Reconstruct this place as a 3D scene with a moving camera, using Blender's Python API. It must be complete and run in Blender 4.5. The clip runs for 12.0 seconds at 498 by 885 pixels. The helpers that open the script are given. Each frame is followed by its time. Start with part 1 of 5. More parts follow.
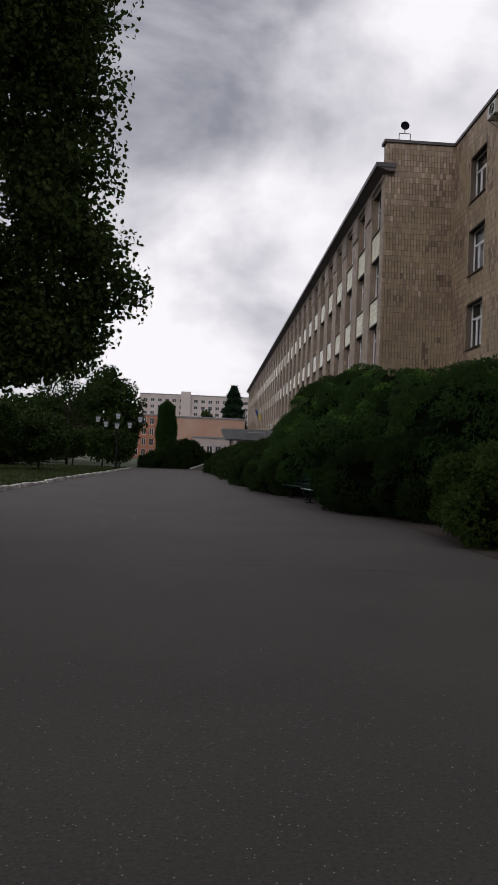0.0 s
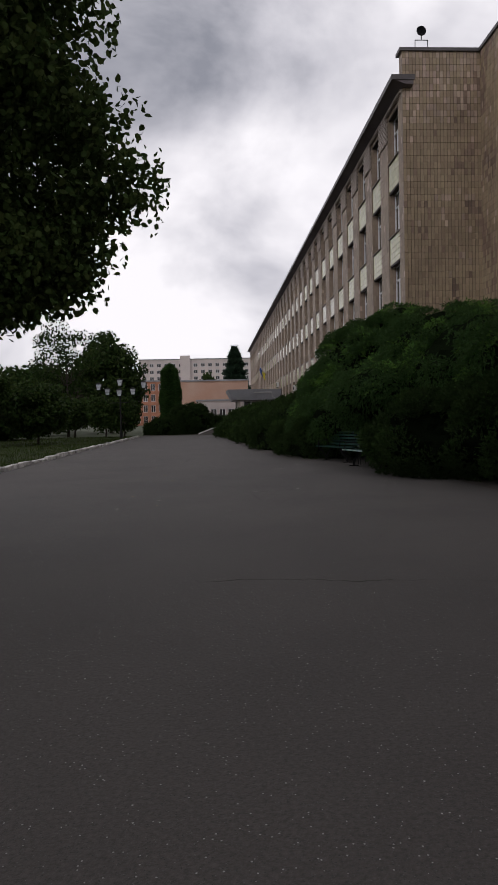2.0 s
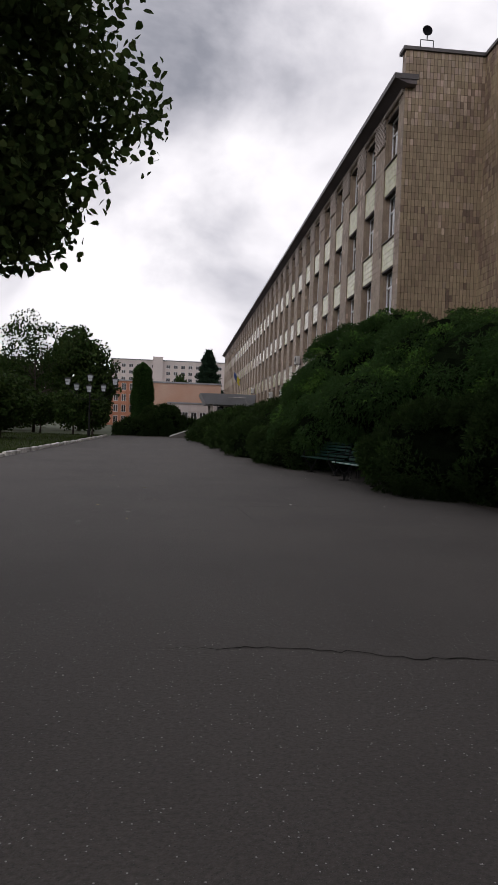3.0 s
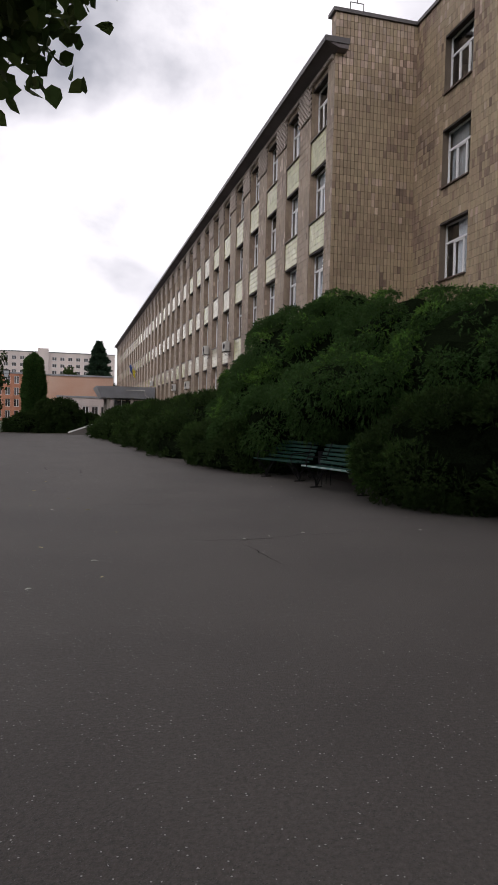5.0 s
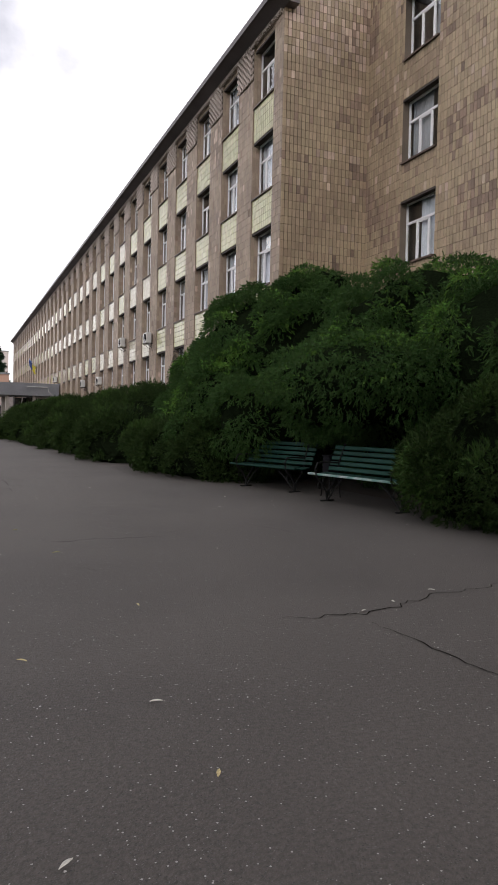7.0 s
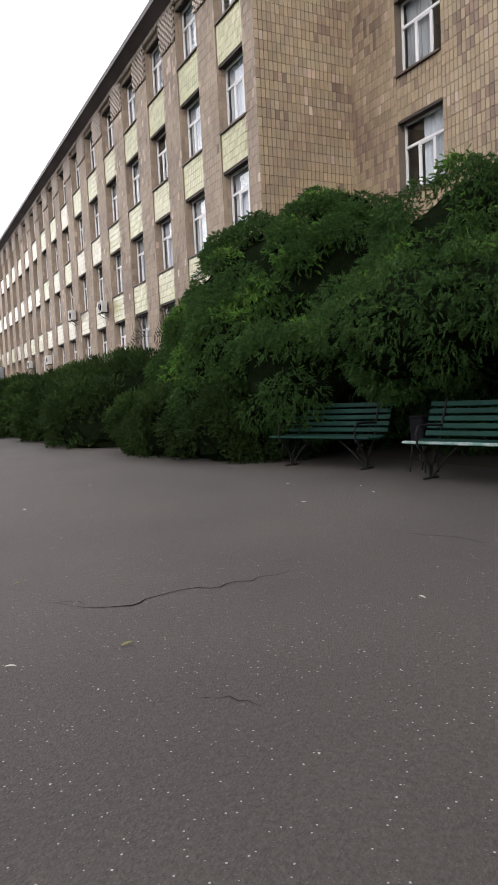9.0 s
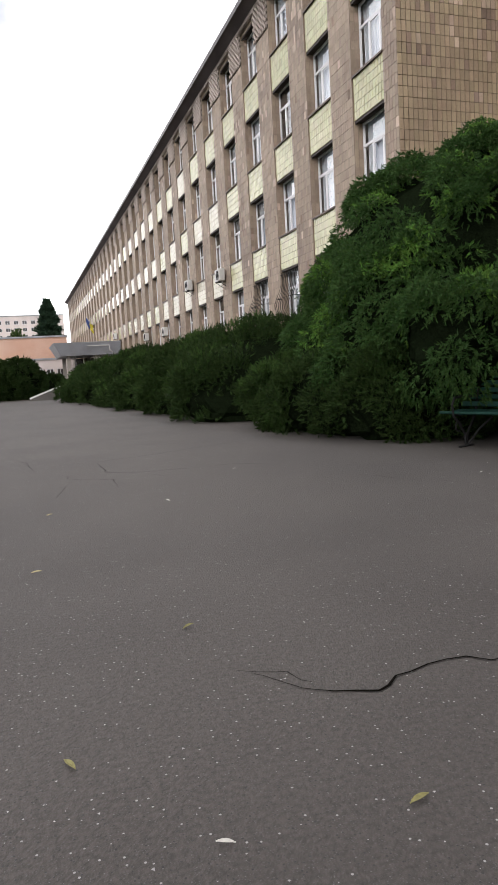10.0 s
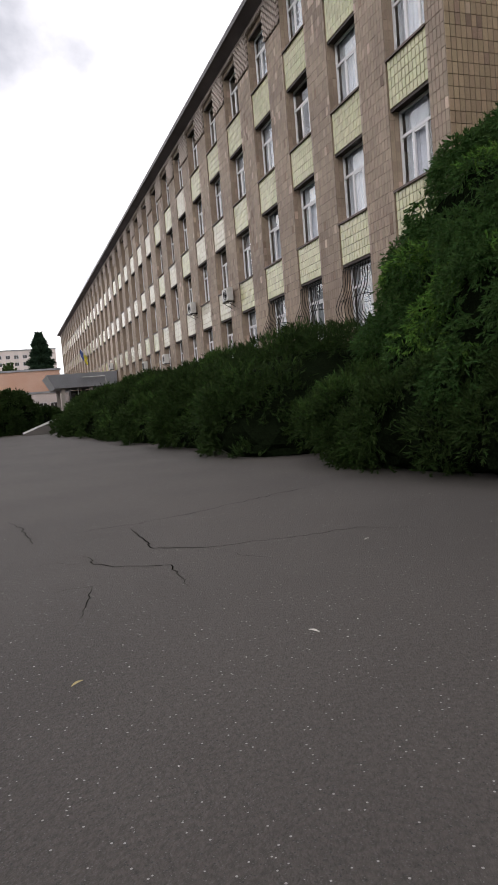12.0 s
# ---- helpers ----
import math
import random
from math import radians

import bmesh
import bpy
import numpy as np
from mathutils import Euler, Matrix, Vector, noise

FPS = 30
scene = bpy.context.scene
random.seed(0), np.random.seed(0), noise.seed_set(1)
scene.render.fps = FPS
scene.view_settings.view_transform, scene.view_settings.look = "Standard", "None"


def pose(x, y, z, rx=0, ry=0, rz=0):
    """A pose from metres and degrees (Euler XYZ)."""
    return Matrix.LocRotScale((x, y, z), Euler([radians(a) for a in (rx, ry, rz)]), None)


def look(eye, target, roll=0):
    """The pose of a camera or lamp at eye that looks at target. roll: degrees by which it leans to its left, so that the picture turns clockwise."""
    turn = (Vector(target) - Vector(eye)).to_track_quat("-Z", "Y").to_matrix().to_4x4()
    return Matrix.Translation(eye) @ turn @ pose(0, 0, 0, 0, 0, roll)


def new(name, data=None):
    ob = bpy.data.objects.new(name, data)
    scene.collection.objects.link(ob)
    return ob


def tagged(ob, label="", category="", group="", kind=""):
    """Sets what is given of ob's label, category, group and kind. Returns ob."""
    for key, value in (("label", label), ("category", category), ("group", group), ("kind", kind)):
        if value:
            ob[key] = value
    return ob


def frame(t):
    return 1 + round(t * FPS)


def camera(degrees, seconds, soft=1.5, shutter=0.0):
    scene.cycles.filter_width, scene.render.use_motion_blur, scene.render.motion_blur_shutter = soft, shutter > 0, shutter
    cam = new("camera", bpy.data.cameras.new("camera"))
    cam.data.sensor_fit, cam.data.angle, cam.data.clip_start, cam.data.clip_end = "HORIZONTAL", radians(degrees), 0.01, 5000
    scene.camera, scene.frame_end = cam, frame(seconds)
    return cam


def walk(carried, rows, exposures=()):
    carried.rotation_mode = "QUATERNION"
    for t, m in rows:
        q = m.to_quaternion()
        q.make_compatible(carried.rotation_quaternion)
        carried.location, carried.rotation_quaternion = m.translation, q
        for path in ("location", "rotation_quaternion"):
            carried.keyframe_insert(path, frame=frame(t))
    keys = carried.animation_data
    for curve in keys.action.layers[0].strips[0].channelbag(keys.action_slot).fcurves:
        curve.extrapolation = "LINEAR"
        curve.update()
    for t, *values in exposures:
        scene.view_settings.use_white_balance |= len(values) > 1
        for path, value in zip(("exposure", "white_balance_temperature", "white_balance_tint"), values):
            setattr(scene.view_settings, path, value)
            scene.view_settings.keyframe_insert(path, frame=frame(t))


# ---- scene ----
cam = camera(40.0, 12.0, soft=0.85)
PATH = [
    (0, (4.292, 7.832, 1.409), (4.404, 9.828, 1.451), 2.3),
    (0.5, (4.279, 8.829, 1.459), (4.434, 10.823, 1.441), 1.6),
    (1, (4.069, 9.588, 1.445), (4.265, 11.579, 1.441), 1.9),
    (1.5, (3.891, 10.287, 1.434), (4.013, 12.283, 1.416), 0.7),
    (2, (3.684, 11.107, 1.392), (3.79, 13.103, 1.32), -1.3),
    (2.5, (3.592, 12.017, 1.353), (3.727, 14.012, 1.292), 1.2),
    (4.5, (2.677, 15.408, 1.316), (3.091, 17.364, 1.269), 0.4),
    (5, (2.453, 16.206, 1.388), (2.967, 18.138, 1.323), 1.3),
    (5.5, (2.358, 17.095, 1.395), (2.81, 19.026, 1.136), -2.8),
    (6, (2.182, 18.031, 1.339), (2.797, 19.931, 1.247), 5.0),
    (6.5, (2.024, 18.891, 1.334), (2.781, 20.741, 1.265), -0.1),
    (7, (1.868, 19.89, 1.292), (2.658, 21.727, 1.231), 1.2),
    (9, (1.879, 23.539, 1.135), (2.797, 25.31, 0.991), -2.9),
    (9.5, (1.86, 24.355, 1.112), (2.83, 26.101, 0.993), -1.4),
    (10, (1.874, 25.109, 1.131), (2.498, 26.998, 0.921), -3.3),
    (10.5, (1.862, 26.001, 1.094), (2.481, 27.897, 0.951), -5.4),
    (11, (1.905, 26.81, 1.066), (2.581, 28.686, 0.903), -7.9),
    (11.5, (1.902, 27.592, 1.059), (2.579, 29.467, 0.898), -6.5),
    (12, (1.887, 28.384, 1.053), (2.536, 30.271, 0.927), -4.7),
]
# exposures follow the phone's metering as it turns towards the facade
EXPOSURES = [(0.0, -2.0, 6500, 15), (2.5, -1.92, 6500, 15), (4.5, -1.57, 6600, 15), (5.0, -1.43, 6600, 15), (5.5, -0.66, 6650, 14), (6.0, -1.36, 6650, 14), (6.5, -1.05, 6650, 14), (7.0, -1.0, 6600, 14), (9.0, -0.45, 6600, 12), (9.5, -0.48, 6600, 12), (10.5, -0.52, 6600, 12), (12.0, -1.1, 6600, 13)]
walk(cam, [(t, look(eye, target, roll)) for t, eye, target, roll in PATH], EXPOSURES)


# ---- world, sun ----
def make_world():
    w = bpy.data.worlds.new("cloudy_sky")
    w.use_nodes = True
    scene.world = w
    nt = w.node_tree
    n, l = nt.nodes, nt.links
    n.clear()
    out = n.new("ShaderNodeOutputWorld")
    sky = n.new("ShaderNodeTexSky")
    sky.sky_type, sky.sun_disc = "NISHITA", False
    sky.sun_elevation, sky.sun_rotation = radians(29), radians(221)
    bg_sky = n.new("ShaderNodeBackground")
    bg_sky.inputs["Strength"].default_value = 0.08
    l.new(sky.outputs[0], bg_sky.inputs[0])
    # cloud deck: soft heaps, flattened towards the horizon
    tc = n.new("ShaderNodeTexCoord")
    place = n.new("ShaderNodeMapping")
    place.inputs["Location"].default_value, place.inputs["Scale"].default_value = CLOUD_AT, (1.0, 1.0, 1.604)
    l.new(tc.outputs["Generated"], place.inputs[0])
    heaps = n.new("ShaderNodeTexNoise")
    heaps.inputs["Scale"].default_value, heaps.inputs["Detail"].default_value = 2.22, 7.0
    heaps.inputs["Roughness"].default_value, heaps.inputs["Distortion"].default_value = 0.52, 0.35
    l.new(place.outputs[0], heaps.inputs[0])
    ramp = n.new("ShaderNodeValToRGB")
    e = ramp.color_ramp.elements
    e[0].position, e[0].color = 0.38, (0.34, 0.36, 0.41, 1)
    e[1].position, e[1].color = 0.62, (1.2, 1.2, 1.22, 1)
    mid = ramp.color_ramp.elements.new(0.48); mid.color = (0.70, 0.71, 0.76, 1)
    l.new(heaps.outputs[0], ramp.inputs[0])
    bg = n.new("ShaderNodeBackground")
    bg.inputs["Strength"].default_value = CLOUD_STRENGTH
    l.new(ramp.outputs[0], bg.inputs[0])
    both = n.new("ShaderNodeMixShader"); both.inputs[0].default_value = 0.92
    l.new(bg_sky.outputs[0], both.inputs[1]); l.new(bg.outputs[0], both.inputs[2])
    l.new(both.outputs[0], out.inputs[0])


CLOUD_AT, CLOUD_STRENGTH = (-13.615, 1.0952, -13.2742), 3.4
make_world()
sun = new("sun", bpy.data.lights.new("sun", "SUN"))
sun.data.energy, sun.data.angle, sun.data.color = 1.45, radians(28), (1.0, 0.95, 0.88)
sun.matrix_world = look((0, 0, 20), (24, 28, 0))


# ---- materials ----
MATS = {}


def material(name, colour, rough=0.8, vary=0.25, scale=3.0, bump=0.0, bump_scale=60.0, metal=0.0, spec=0.5, piece=0.0, second=None, second_scale=0.6, spread=0.12, hue=0.0):
    """A procedural surface: fine grain, large stains towards a second colour, pieces varied one by one, and relief."""
    if name in MATS:
        return MATS[name]
    m = bpy.data.materials.new(name)
    m.use_nodes = True
    nt = m.node_tree
    n, l = nt.nodes, nt.links
    b = n["Principled BSDF"]
    b.inputs["Roughness"].default_value, b.inputs["Metallic"].default_value = rough, metal
    b.inputs["Specular IOR Level"].default_value = spec
    tc = n.new("ShaderNodeTexCoord")
    geo = n.new("ShaderNodeNewGeometry")
    def noise_at(s, detail=4.0):
        t = n.new("ShaderNodeTexNoise")
        t.inputs["Scale"].default_value, t.inputs["Detail"].default_value = s, detail
        l.new(geo.outputs["Position"], t.inputs["Vector"])
        return t
    def mixed(a, bcol, f, mode="MIX"):
        x = n.new("ShaderNodeMix"); x.data_type, x.blend_type = "RGBA", mode
        for sock, v in ((x.inputs[0], f), (x.inputs[6], a), (x.inputs[7], bcol)):
            if isinstance(v, (int, float)): sock.default_value = v
            elif isinstance(v, tuple): sock.default_value = (*v[:3], 1)
            else: l.new(v, sock)
        return x.outputs[2]
    def ramped(v, lo, hi):
        r = n.new("ShaderNodeMapRange"); r.inputs[1].default_value, r.inputs[2].default_value = lo, hi
        l.new(v, r.inputs[0])
        return r.outputs[0]
    second = second or tuple(c * 0.6 for c in colour)
    col = mixed(colour, second, ramped(noise_at(second_scale).outputs[0], 0.5 - spread, 0.5 + spread * 2))
    fine = noise_at(scale * 12, 3.0)
    grain = n.new("ShaderNodeMapRange")
    grain.inputs[1].default_value, grain.inputs[2].default_value = 0.3, 0.7
    grain.inputs[3].default_value, grain.inputs[4].default_value = 1 - vary, 1 + vary
    l.new(fine.outputs[0], grain.inputs[0])
    col = mixed(col, grain.outputs[0], 1.0, "MULTIPLY")
    if piece:
        info = n.new("ShaderNodeObjectInfo")
        add = n.new("ShaderNodeMath"); add.operation = "ADD"
        l.new(info.outputs["Random"], add.inputs[0]); l.new(geo.outputs["Random Per Island"], add.inputs[1])
        fr = n.new("ShaderNodeMath"); fr.operation = "FRACT"
        l.new(add.outputs[0], fr.inputs[0])
        hs = n.new("ShaderNodeHueSaturation")
        l.new(col, hs.inputs["Color"])
        val = n.new("ShaderNodeMapRange"); val.inputs[3].default_value, val.inputs[4].default_value = 1 - piece, 1 + piece
        l.new(fr.outputs[0], val.inputs[0]); l.new(val.outputs[0], hs.inputs["Value"])
        if hue:
            mul = n.new("ShaderNodeMath"); mul.operation = "MULTIPLY"; mul.inputs[1].default_value = 7.31
            f2 = n.new("ShaderNodeMath"); f2.operation = "FRACT"
            hr = n.new("ShaderNodeMapRange"); hr.inputs[3].default_value, hr.inputs[4].default_value = 0.5 - hue, 0.5 + hue
            l.new(fr.outputs[0], mul.inputs[0]); l.new(mul.outputs[0], f2.inputs[0]); l.new(f2.outputs[0], hr.inputs[0]); l.new(hr.outputs[0], hs.inputs["Hue"])
        col = hs.outputs[0]
    l.new(col, b.inputs["Base Color"])
    if bump:
        bp = n.new("ShaderNodeBump"); bp.inputs["Strength"].default_value, bp.inputs["Distance"].default_value = bump, 0.02
        l.new(noise_at(bump_scale, 5.0).outputs[0], bp.inputs["Height"]); l.new(bp.outputs[0], b.inputs["Normal"])
    MATS[name] = m
    return m


def asphalt_material():
    m = material("asphalt", (0.066, 0.057, 0.050), 0.78, 0.3, 4.0, 0.5, 90.0, second=(0.047, 0.040, 0.035), second_scale=0.45, spread=0.10, spec=0.5)
    n, l = m.node_tree.nodes, m.node_tree.links
    b = n["Principled BSDF"]
    geo = next(x for x in n if x.type == "NEW_GEOMETRY")
    base = b.inputs["Base Color"].links[0].from_socket
    # pale chips of stone bedded in the surface, at two sizes
    for scale, at, colour in ((130.0, 0.24, (0.085, 0.08, 0.075, 1)), (60.0, 0.12, (0.13, 0.125, 0.118, 1)), (70.0, 0.2, (0.03, 0.028, 0.027, 1)), (33.0, 0.12, (0.34, 0.33, 0.31, 1))):
        v = n.new("ShaderNodeTexVoronoi"); v.inputs["Scale"].default_value = scale
        v.inputs["Randomness"].default_value = 1.0
        l.new(geo.outputs["Position"], v.inputs["Vector"])
        lt = n.new("ShaderNodeMath"); lt.operation = "LESS_THAN"; lt.inputs[1].default_value = at
        l.new(v.outputs["Distance"], lt.inputs[0])
        sep = n.new("ShaderNodeSeparateColor"); l.new(v.outputs["Color"], sep.inputs[0])
        pick = n.new("ShaderNodeMath"); pick.operation = "GREATER_THAN"; pick.inputs[1].default_value = 0.45
        l.new(sep.outputs[0], pick.inputs[0])
        f = n.new("ShaderNodeMath"); f.operation = "MULTIPLY"
        l.new(lt.outputs[0], f.inputs[0]); l.new(pick.outputs[0], f.inputs[1])
        x = n.new("ShaderNodeMix"); x.data_type = "RGBA"; x.inputs[7].default_value = colour
        l.new(f.outputs[0], x.inputs[0]); l.new(base, x.inputs[6])
        base = x.outputs[2]
    l.new(base, b.inputs["Base Color"])
    return m


def glass_material(name, tint, rough):
    m = bpy.data.materials.new(name)
    m.use_nodes = True
    b = m.node_tree.nodes["Principled BSDF"]
    b.inputs["Base Color"].default_value = (*tint, 1)
    b.inputs["Roughness"].default_value, b.inputs["Transmission Weight"].default_value, b.inputs["IOR"].default_value = rough, 1.0, 1.5
    b.inputs["Specular IOR Level"].default_value = 0.9
    return m


def leaf_material(name, colour, second, rough=0.55, glow=0.25):
    m = material(name, colour, rough, 0.15, 2.0, second=second, second_scale=1.3, spread=0.2, piece=0.45, hue=0.02, spec=0.06)
    n, l = m.node_tree.nodes, m.node_tree.links
    b = n["Principled BSDF"]
    tr = n.new("ShaderNodeBsdfTranslucent")
    l.new(b.inputs["Base Color"].links[0].from_socket, tr.inputs[0])
    mx = n.new("ShaderNodeMixShader"); mx.inputs[0].default_value = glow
    l.new(b.outputs[0], mx.inputs[1]); l.new(tr.outputs[0], mx.inputs[2])
    l.new(mx.outputs[0], n["Material Output"].inputs[0])
    return m


ASPHALT = asphalt_material()
CRACK = material("crack_dirt", (0.008, 0.007, 0.006), 1.0, 0.3, 8.0, spec=0.0)
SOIL = material("soil", (0.06, 0.045, 0.035), 0.95, 0.4, 5.0, 0.6, 40.0)
EARTH = material("far_ground", (0.06, 0.075, 0.035), 0.95, 0.3, 0.5)
LAWN = material("lawn", (0.021, 0.033, 0.008), 0.95, 0.4, 4.0, second=(0.030, 0.032, 0.011), second_scale=0.5, spec=0.1)
GRASS = leaf_material("grass_blade", (0.032, 0.056, 0.011), (0.042, 0.054, 0.015), 0.8, 0.2)
KERB = material("whitewashed_concrete", (0.66, 0.64, 0.60), 0.9, 0.25, 4.0, 0.4, 40.0, second=(0.30, 0.28, 0.26), second_scale=2.2, spread=0.08, piece=0.2)
TILE = material("brown_clay_tile", (0.31, 0.240, 0.178), 0.6, 0.14, 3.0, 0.15, 30.0, second=(0.205, 0.152, 0.115), second_scale=0.5, spread=0.12, piece=0.14, hue=0.008)
TILE_PINK = material("replaced_clay_tile", (0.46, 0.345, 0.265), 0.5, 0.12, 3.0, 0.1, 30.0, piece=0.18, hue=0.012)
TILE_STAIN = material("stained_clay_tile", (0.25, 0.175, 0.13), 0.7, 0.2, 3.0, 0.15, 30.0, piece=0.2)
WING_TILE = material("ochre_clay_tile", (0.335, 0.258, 0.168), 0.6, 0.14, 3.0, 0.15, 30.0, second=(0.245, 0.18, 0.12), second_scale=0.45, spread=0.14, piece=0.16, hue=0.008)
JOINT = material("cement_joint", (0.145, 0.115, 0.088), 0.9, 0.2, 4.0)
GLAZED = material("pale_green_glazed_tile", (0.45, 0.43, 0.245), 0.22, 0.08, 3.0, 0.05, 12.0, second=(0.38, 0.385, 0.20), second_scale=0.9, piece=0.10, hue=0.012, spec=0.8)
GLAZED_OLD = material("cream_glazed_tile", (0.54, 0.50, 0.38), 0.22, 0.08, 3.0, 0.05, 12.0, second=(0.46, 0.43, 0.31), second_scale=0.9, piece=0.10, hue=0.012, spec=0.8)
REVEAL = material("tiled_reveal", (0.27, 0.205, 0.148), 0.65, 0.18, 3.0, second=(0.20, 0.15, 0.11), second_scale=0.8)
PIER_FAR = material("pier_cladding", (0.34, 0.26, 0.20), 0.6, 0.15, 2.0, second=(0.24, 0.175, 0.135), second_scale=0.6, piece=0.1)
CONCRETE = material("grey_concrete", (0.33, 0.30, 0.27), 0.85, 0.2, 3.0, 0.3, 30.0)
DARK_CONCRETE = material("dark_weathered_concrete", (0.13, 0.12, 0.11), 0.9, 0.25, 3.0, 0.3, 30.0)
LATTICE = material("pierced_concrete", (0.44, 0.37, 0.33), 0.8, 0.2, 3.0)
SOFFIT = material("dark_soffit", (0.13, 0.11, 0.115), 0.75, 0.2, 2.0)
FLASHING = material("dark_metal_flashing", (0.10, 0.09, 0.09), 0.5, 0.2, 3.0, metal=0.4)
PVC = material("white_pvc", (0.74, 0.74, 0.76), 0.35, 0.06, 3.0, second=(0.64, 0.64, 0.66))
# Dark colour carries the shade under the window heads.
LINTEL = material("shaded_lintel", (0.055, 0.042, 0.036), 0.8, 0.25, 3.0)
SILL = material("brown_window_sill", (0.10, 0.065, 0.05), 0.55, 0.2, 3.0)
GLASS = glass_material("window_glass", (0.92, 0.95, 0.96), 0.01)
# Curtain cloth, its paleness also imitating sky reflected in the panes.
BLIND = material("pale_curtain_sky_tint", (0.45, 0.475, 0.52), 0.9, 0.08, 1.5, second=(0.30, 0.32, 0.36), second_scale=0.7, piece=0.4)
ROOM = material("room_plaster", (0.30, 0.29, 0.28), 0.9, 0.1, 1.0)
IRON = material("black_wrought_iron", (0.014, 0.014, 0.014), 0.7, 0.2, 5.0, spec=0.2)
BENCH_PAINT = material("green_bench_paint", (0.004, 0.032, 0.023), 0.65, 0.25, 6.0, 0.2, 60.0, spec=0.2, second=(0.008, 0.044, 0.034), second_scale=3.0, piece=0.2)
BENCH_WORN = material("worn_green_bench_paint", (0.12, 0.24, 0.21), 0.4, 0.3, 6.0, 0.2, 60.0, second=(0.4, 0.44, 0.42), second_scale=5.0, spread=0.08)
BIN = material("dark_plastic", (0.009, 0.009, 0.012), 0.8, 0.2, 5.0, spec=0.1)
METAL_SHEET = material("grey_sheet_metal", (0.42, 0.44, 0.48), 0.45, 0.12, 2.0, metal=0.3, second=(0.33, 0.34, 0.37))
PINK_BRICK = material("pink_brickwork", (0.50, 0.30, 0.22), 0.9, 0.2, 1.0, second=(0.55, 0.38, 0.30), second_scale=0.25, spread=0.15)
ORANGE = material("orange_plaster", (0.46, 0.21, 0.13), 0.85, 0.15, 1.0)
PANEL = material("pale_panel_concrete", (0.60, 0.52, 0.49), 0.85, 0.08, 0.5, second=(0.52, 0.46, 0.45), second_scale=0.1, piece=0.06)
DARK_PANE = material("dark_window_pane", (0.05, 0.045, 0.045), 0.12, 0.2, 0.5, piece=0.6, spec=0.8)
ROOFING = material("roofing_felt", (0.30, 0.31, 0.33), 0.8, 0.2, 1.0)
WHITE_PAINT = material("white_paint", (0.72, 0.71, 0.69), 0.5, 0.1, 3.0)
AC_BODY = material("air_conditioner_casing", (0.62, 0.61, 0.58), 0.45, 0.1, 3.0)
LAMP_GLASS = material("milky_lantern_glass", (0.62, 0.65, 0.70), 0.25, 0.05, 3.0)
BLUE_CLOTH = material("blue_cloth", (0.06, 0.10, 0.30), 0.8)
YELLOW_CLOTH = material("yellow_cloth", (0.70, 0.58, 0.06), 0.8)
BARK = material("dark_bark", (0.06, 0.045, 0.035), 0.95, 0.3, 6.0, 0.8, 25.0)
TREE_LEAF = leaf_material("maple_leaf", (0.052, 0.078, 0.024), (0.066, 0.10, 0.028), 0.6, 0.35)
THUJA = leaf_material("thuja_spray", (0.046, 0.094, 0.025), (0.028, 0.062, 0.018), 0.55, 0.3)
THUJA_BRIGHT = leaf_material("young_toplit_thuja_spray", (0.10, 0.20, 0.036), (0.068, 0.145, 0.028), 0.55, 0.3)
JUNIPER = leaf_material("juniper_spray", (0.027, 0.049, 0.013), (0.018, 0.034, 0.010), 0.65, 0.2)
JUNIPER_BRIGHT = leaf_material("young_toplit_juniper_spray", (0.046, 0.088, 0.021), (0.034, 0.066, 0.017), 0.65, 0.25)
ELDER = leaf_material("shrub_leaf", (0.060, 0.098, 0.022), (0.040, 0.070, 0.017), 0.6, 0.3)
FAR_LEAF = leaf_material("park_leaf", (0.034, 0.058, 0.014), (0.022, 0.040, 0.012), 0.65, 0.2)
CONIFER = leaf_material("conifer_needle", (0.022, 0.042, 0.026), (0.03, 0.055, 0.03), 0.7, 0.1)
# Near-black colour stands in for the deep shade inside the plants.
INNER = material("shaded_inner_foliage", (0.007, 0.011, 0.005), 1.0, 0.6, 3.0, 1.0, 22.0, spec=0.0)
STRAW = material("dry_leaf", (0.55, 0.45, 0.22), 0.8, 0.2, 8.0)
GREEN_LEAF = material("fallen_green_leaf", (0.22, 0.20, 0.07), 0.8, 0.2, 8.0)
PALE_BIT = material("pale_litter", (0.60, 0.58, 0.52), 0.8, 0.2, 8.0)
STONE_CHIP = material("stone_chip", (0.42, 0.40, 0.38), 0.85, 0.2, 8.0, piece=0.4)


# ---- mesh helpers ----
def mesh_object(name, verts, faces, mats, parent=None, label="", slots=None, smooth=False):
    me = bpy.data.meshes.new(name)
    me.from_pydata(verts, [], faces)
    for m in (mats if isinstance(mats, (list, tuple)) else [mats]):
        me.materials.append(m)
    if slots is not None:
        me.polygons.foreach_set("material_index", slots)
    if smooth:
        me.polygons.foreach_set("use_smooth", [True] * len(me.polygons))
    me.update()
    ob = new(name, me)
    if parent:
        ob.parent = parent
    if label:
        ob["label"] = label
    return ob


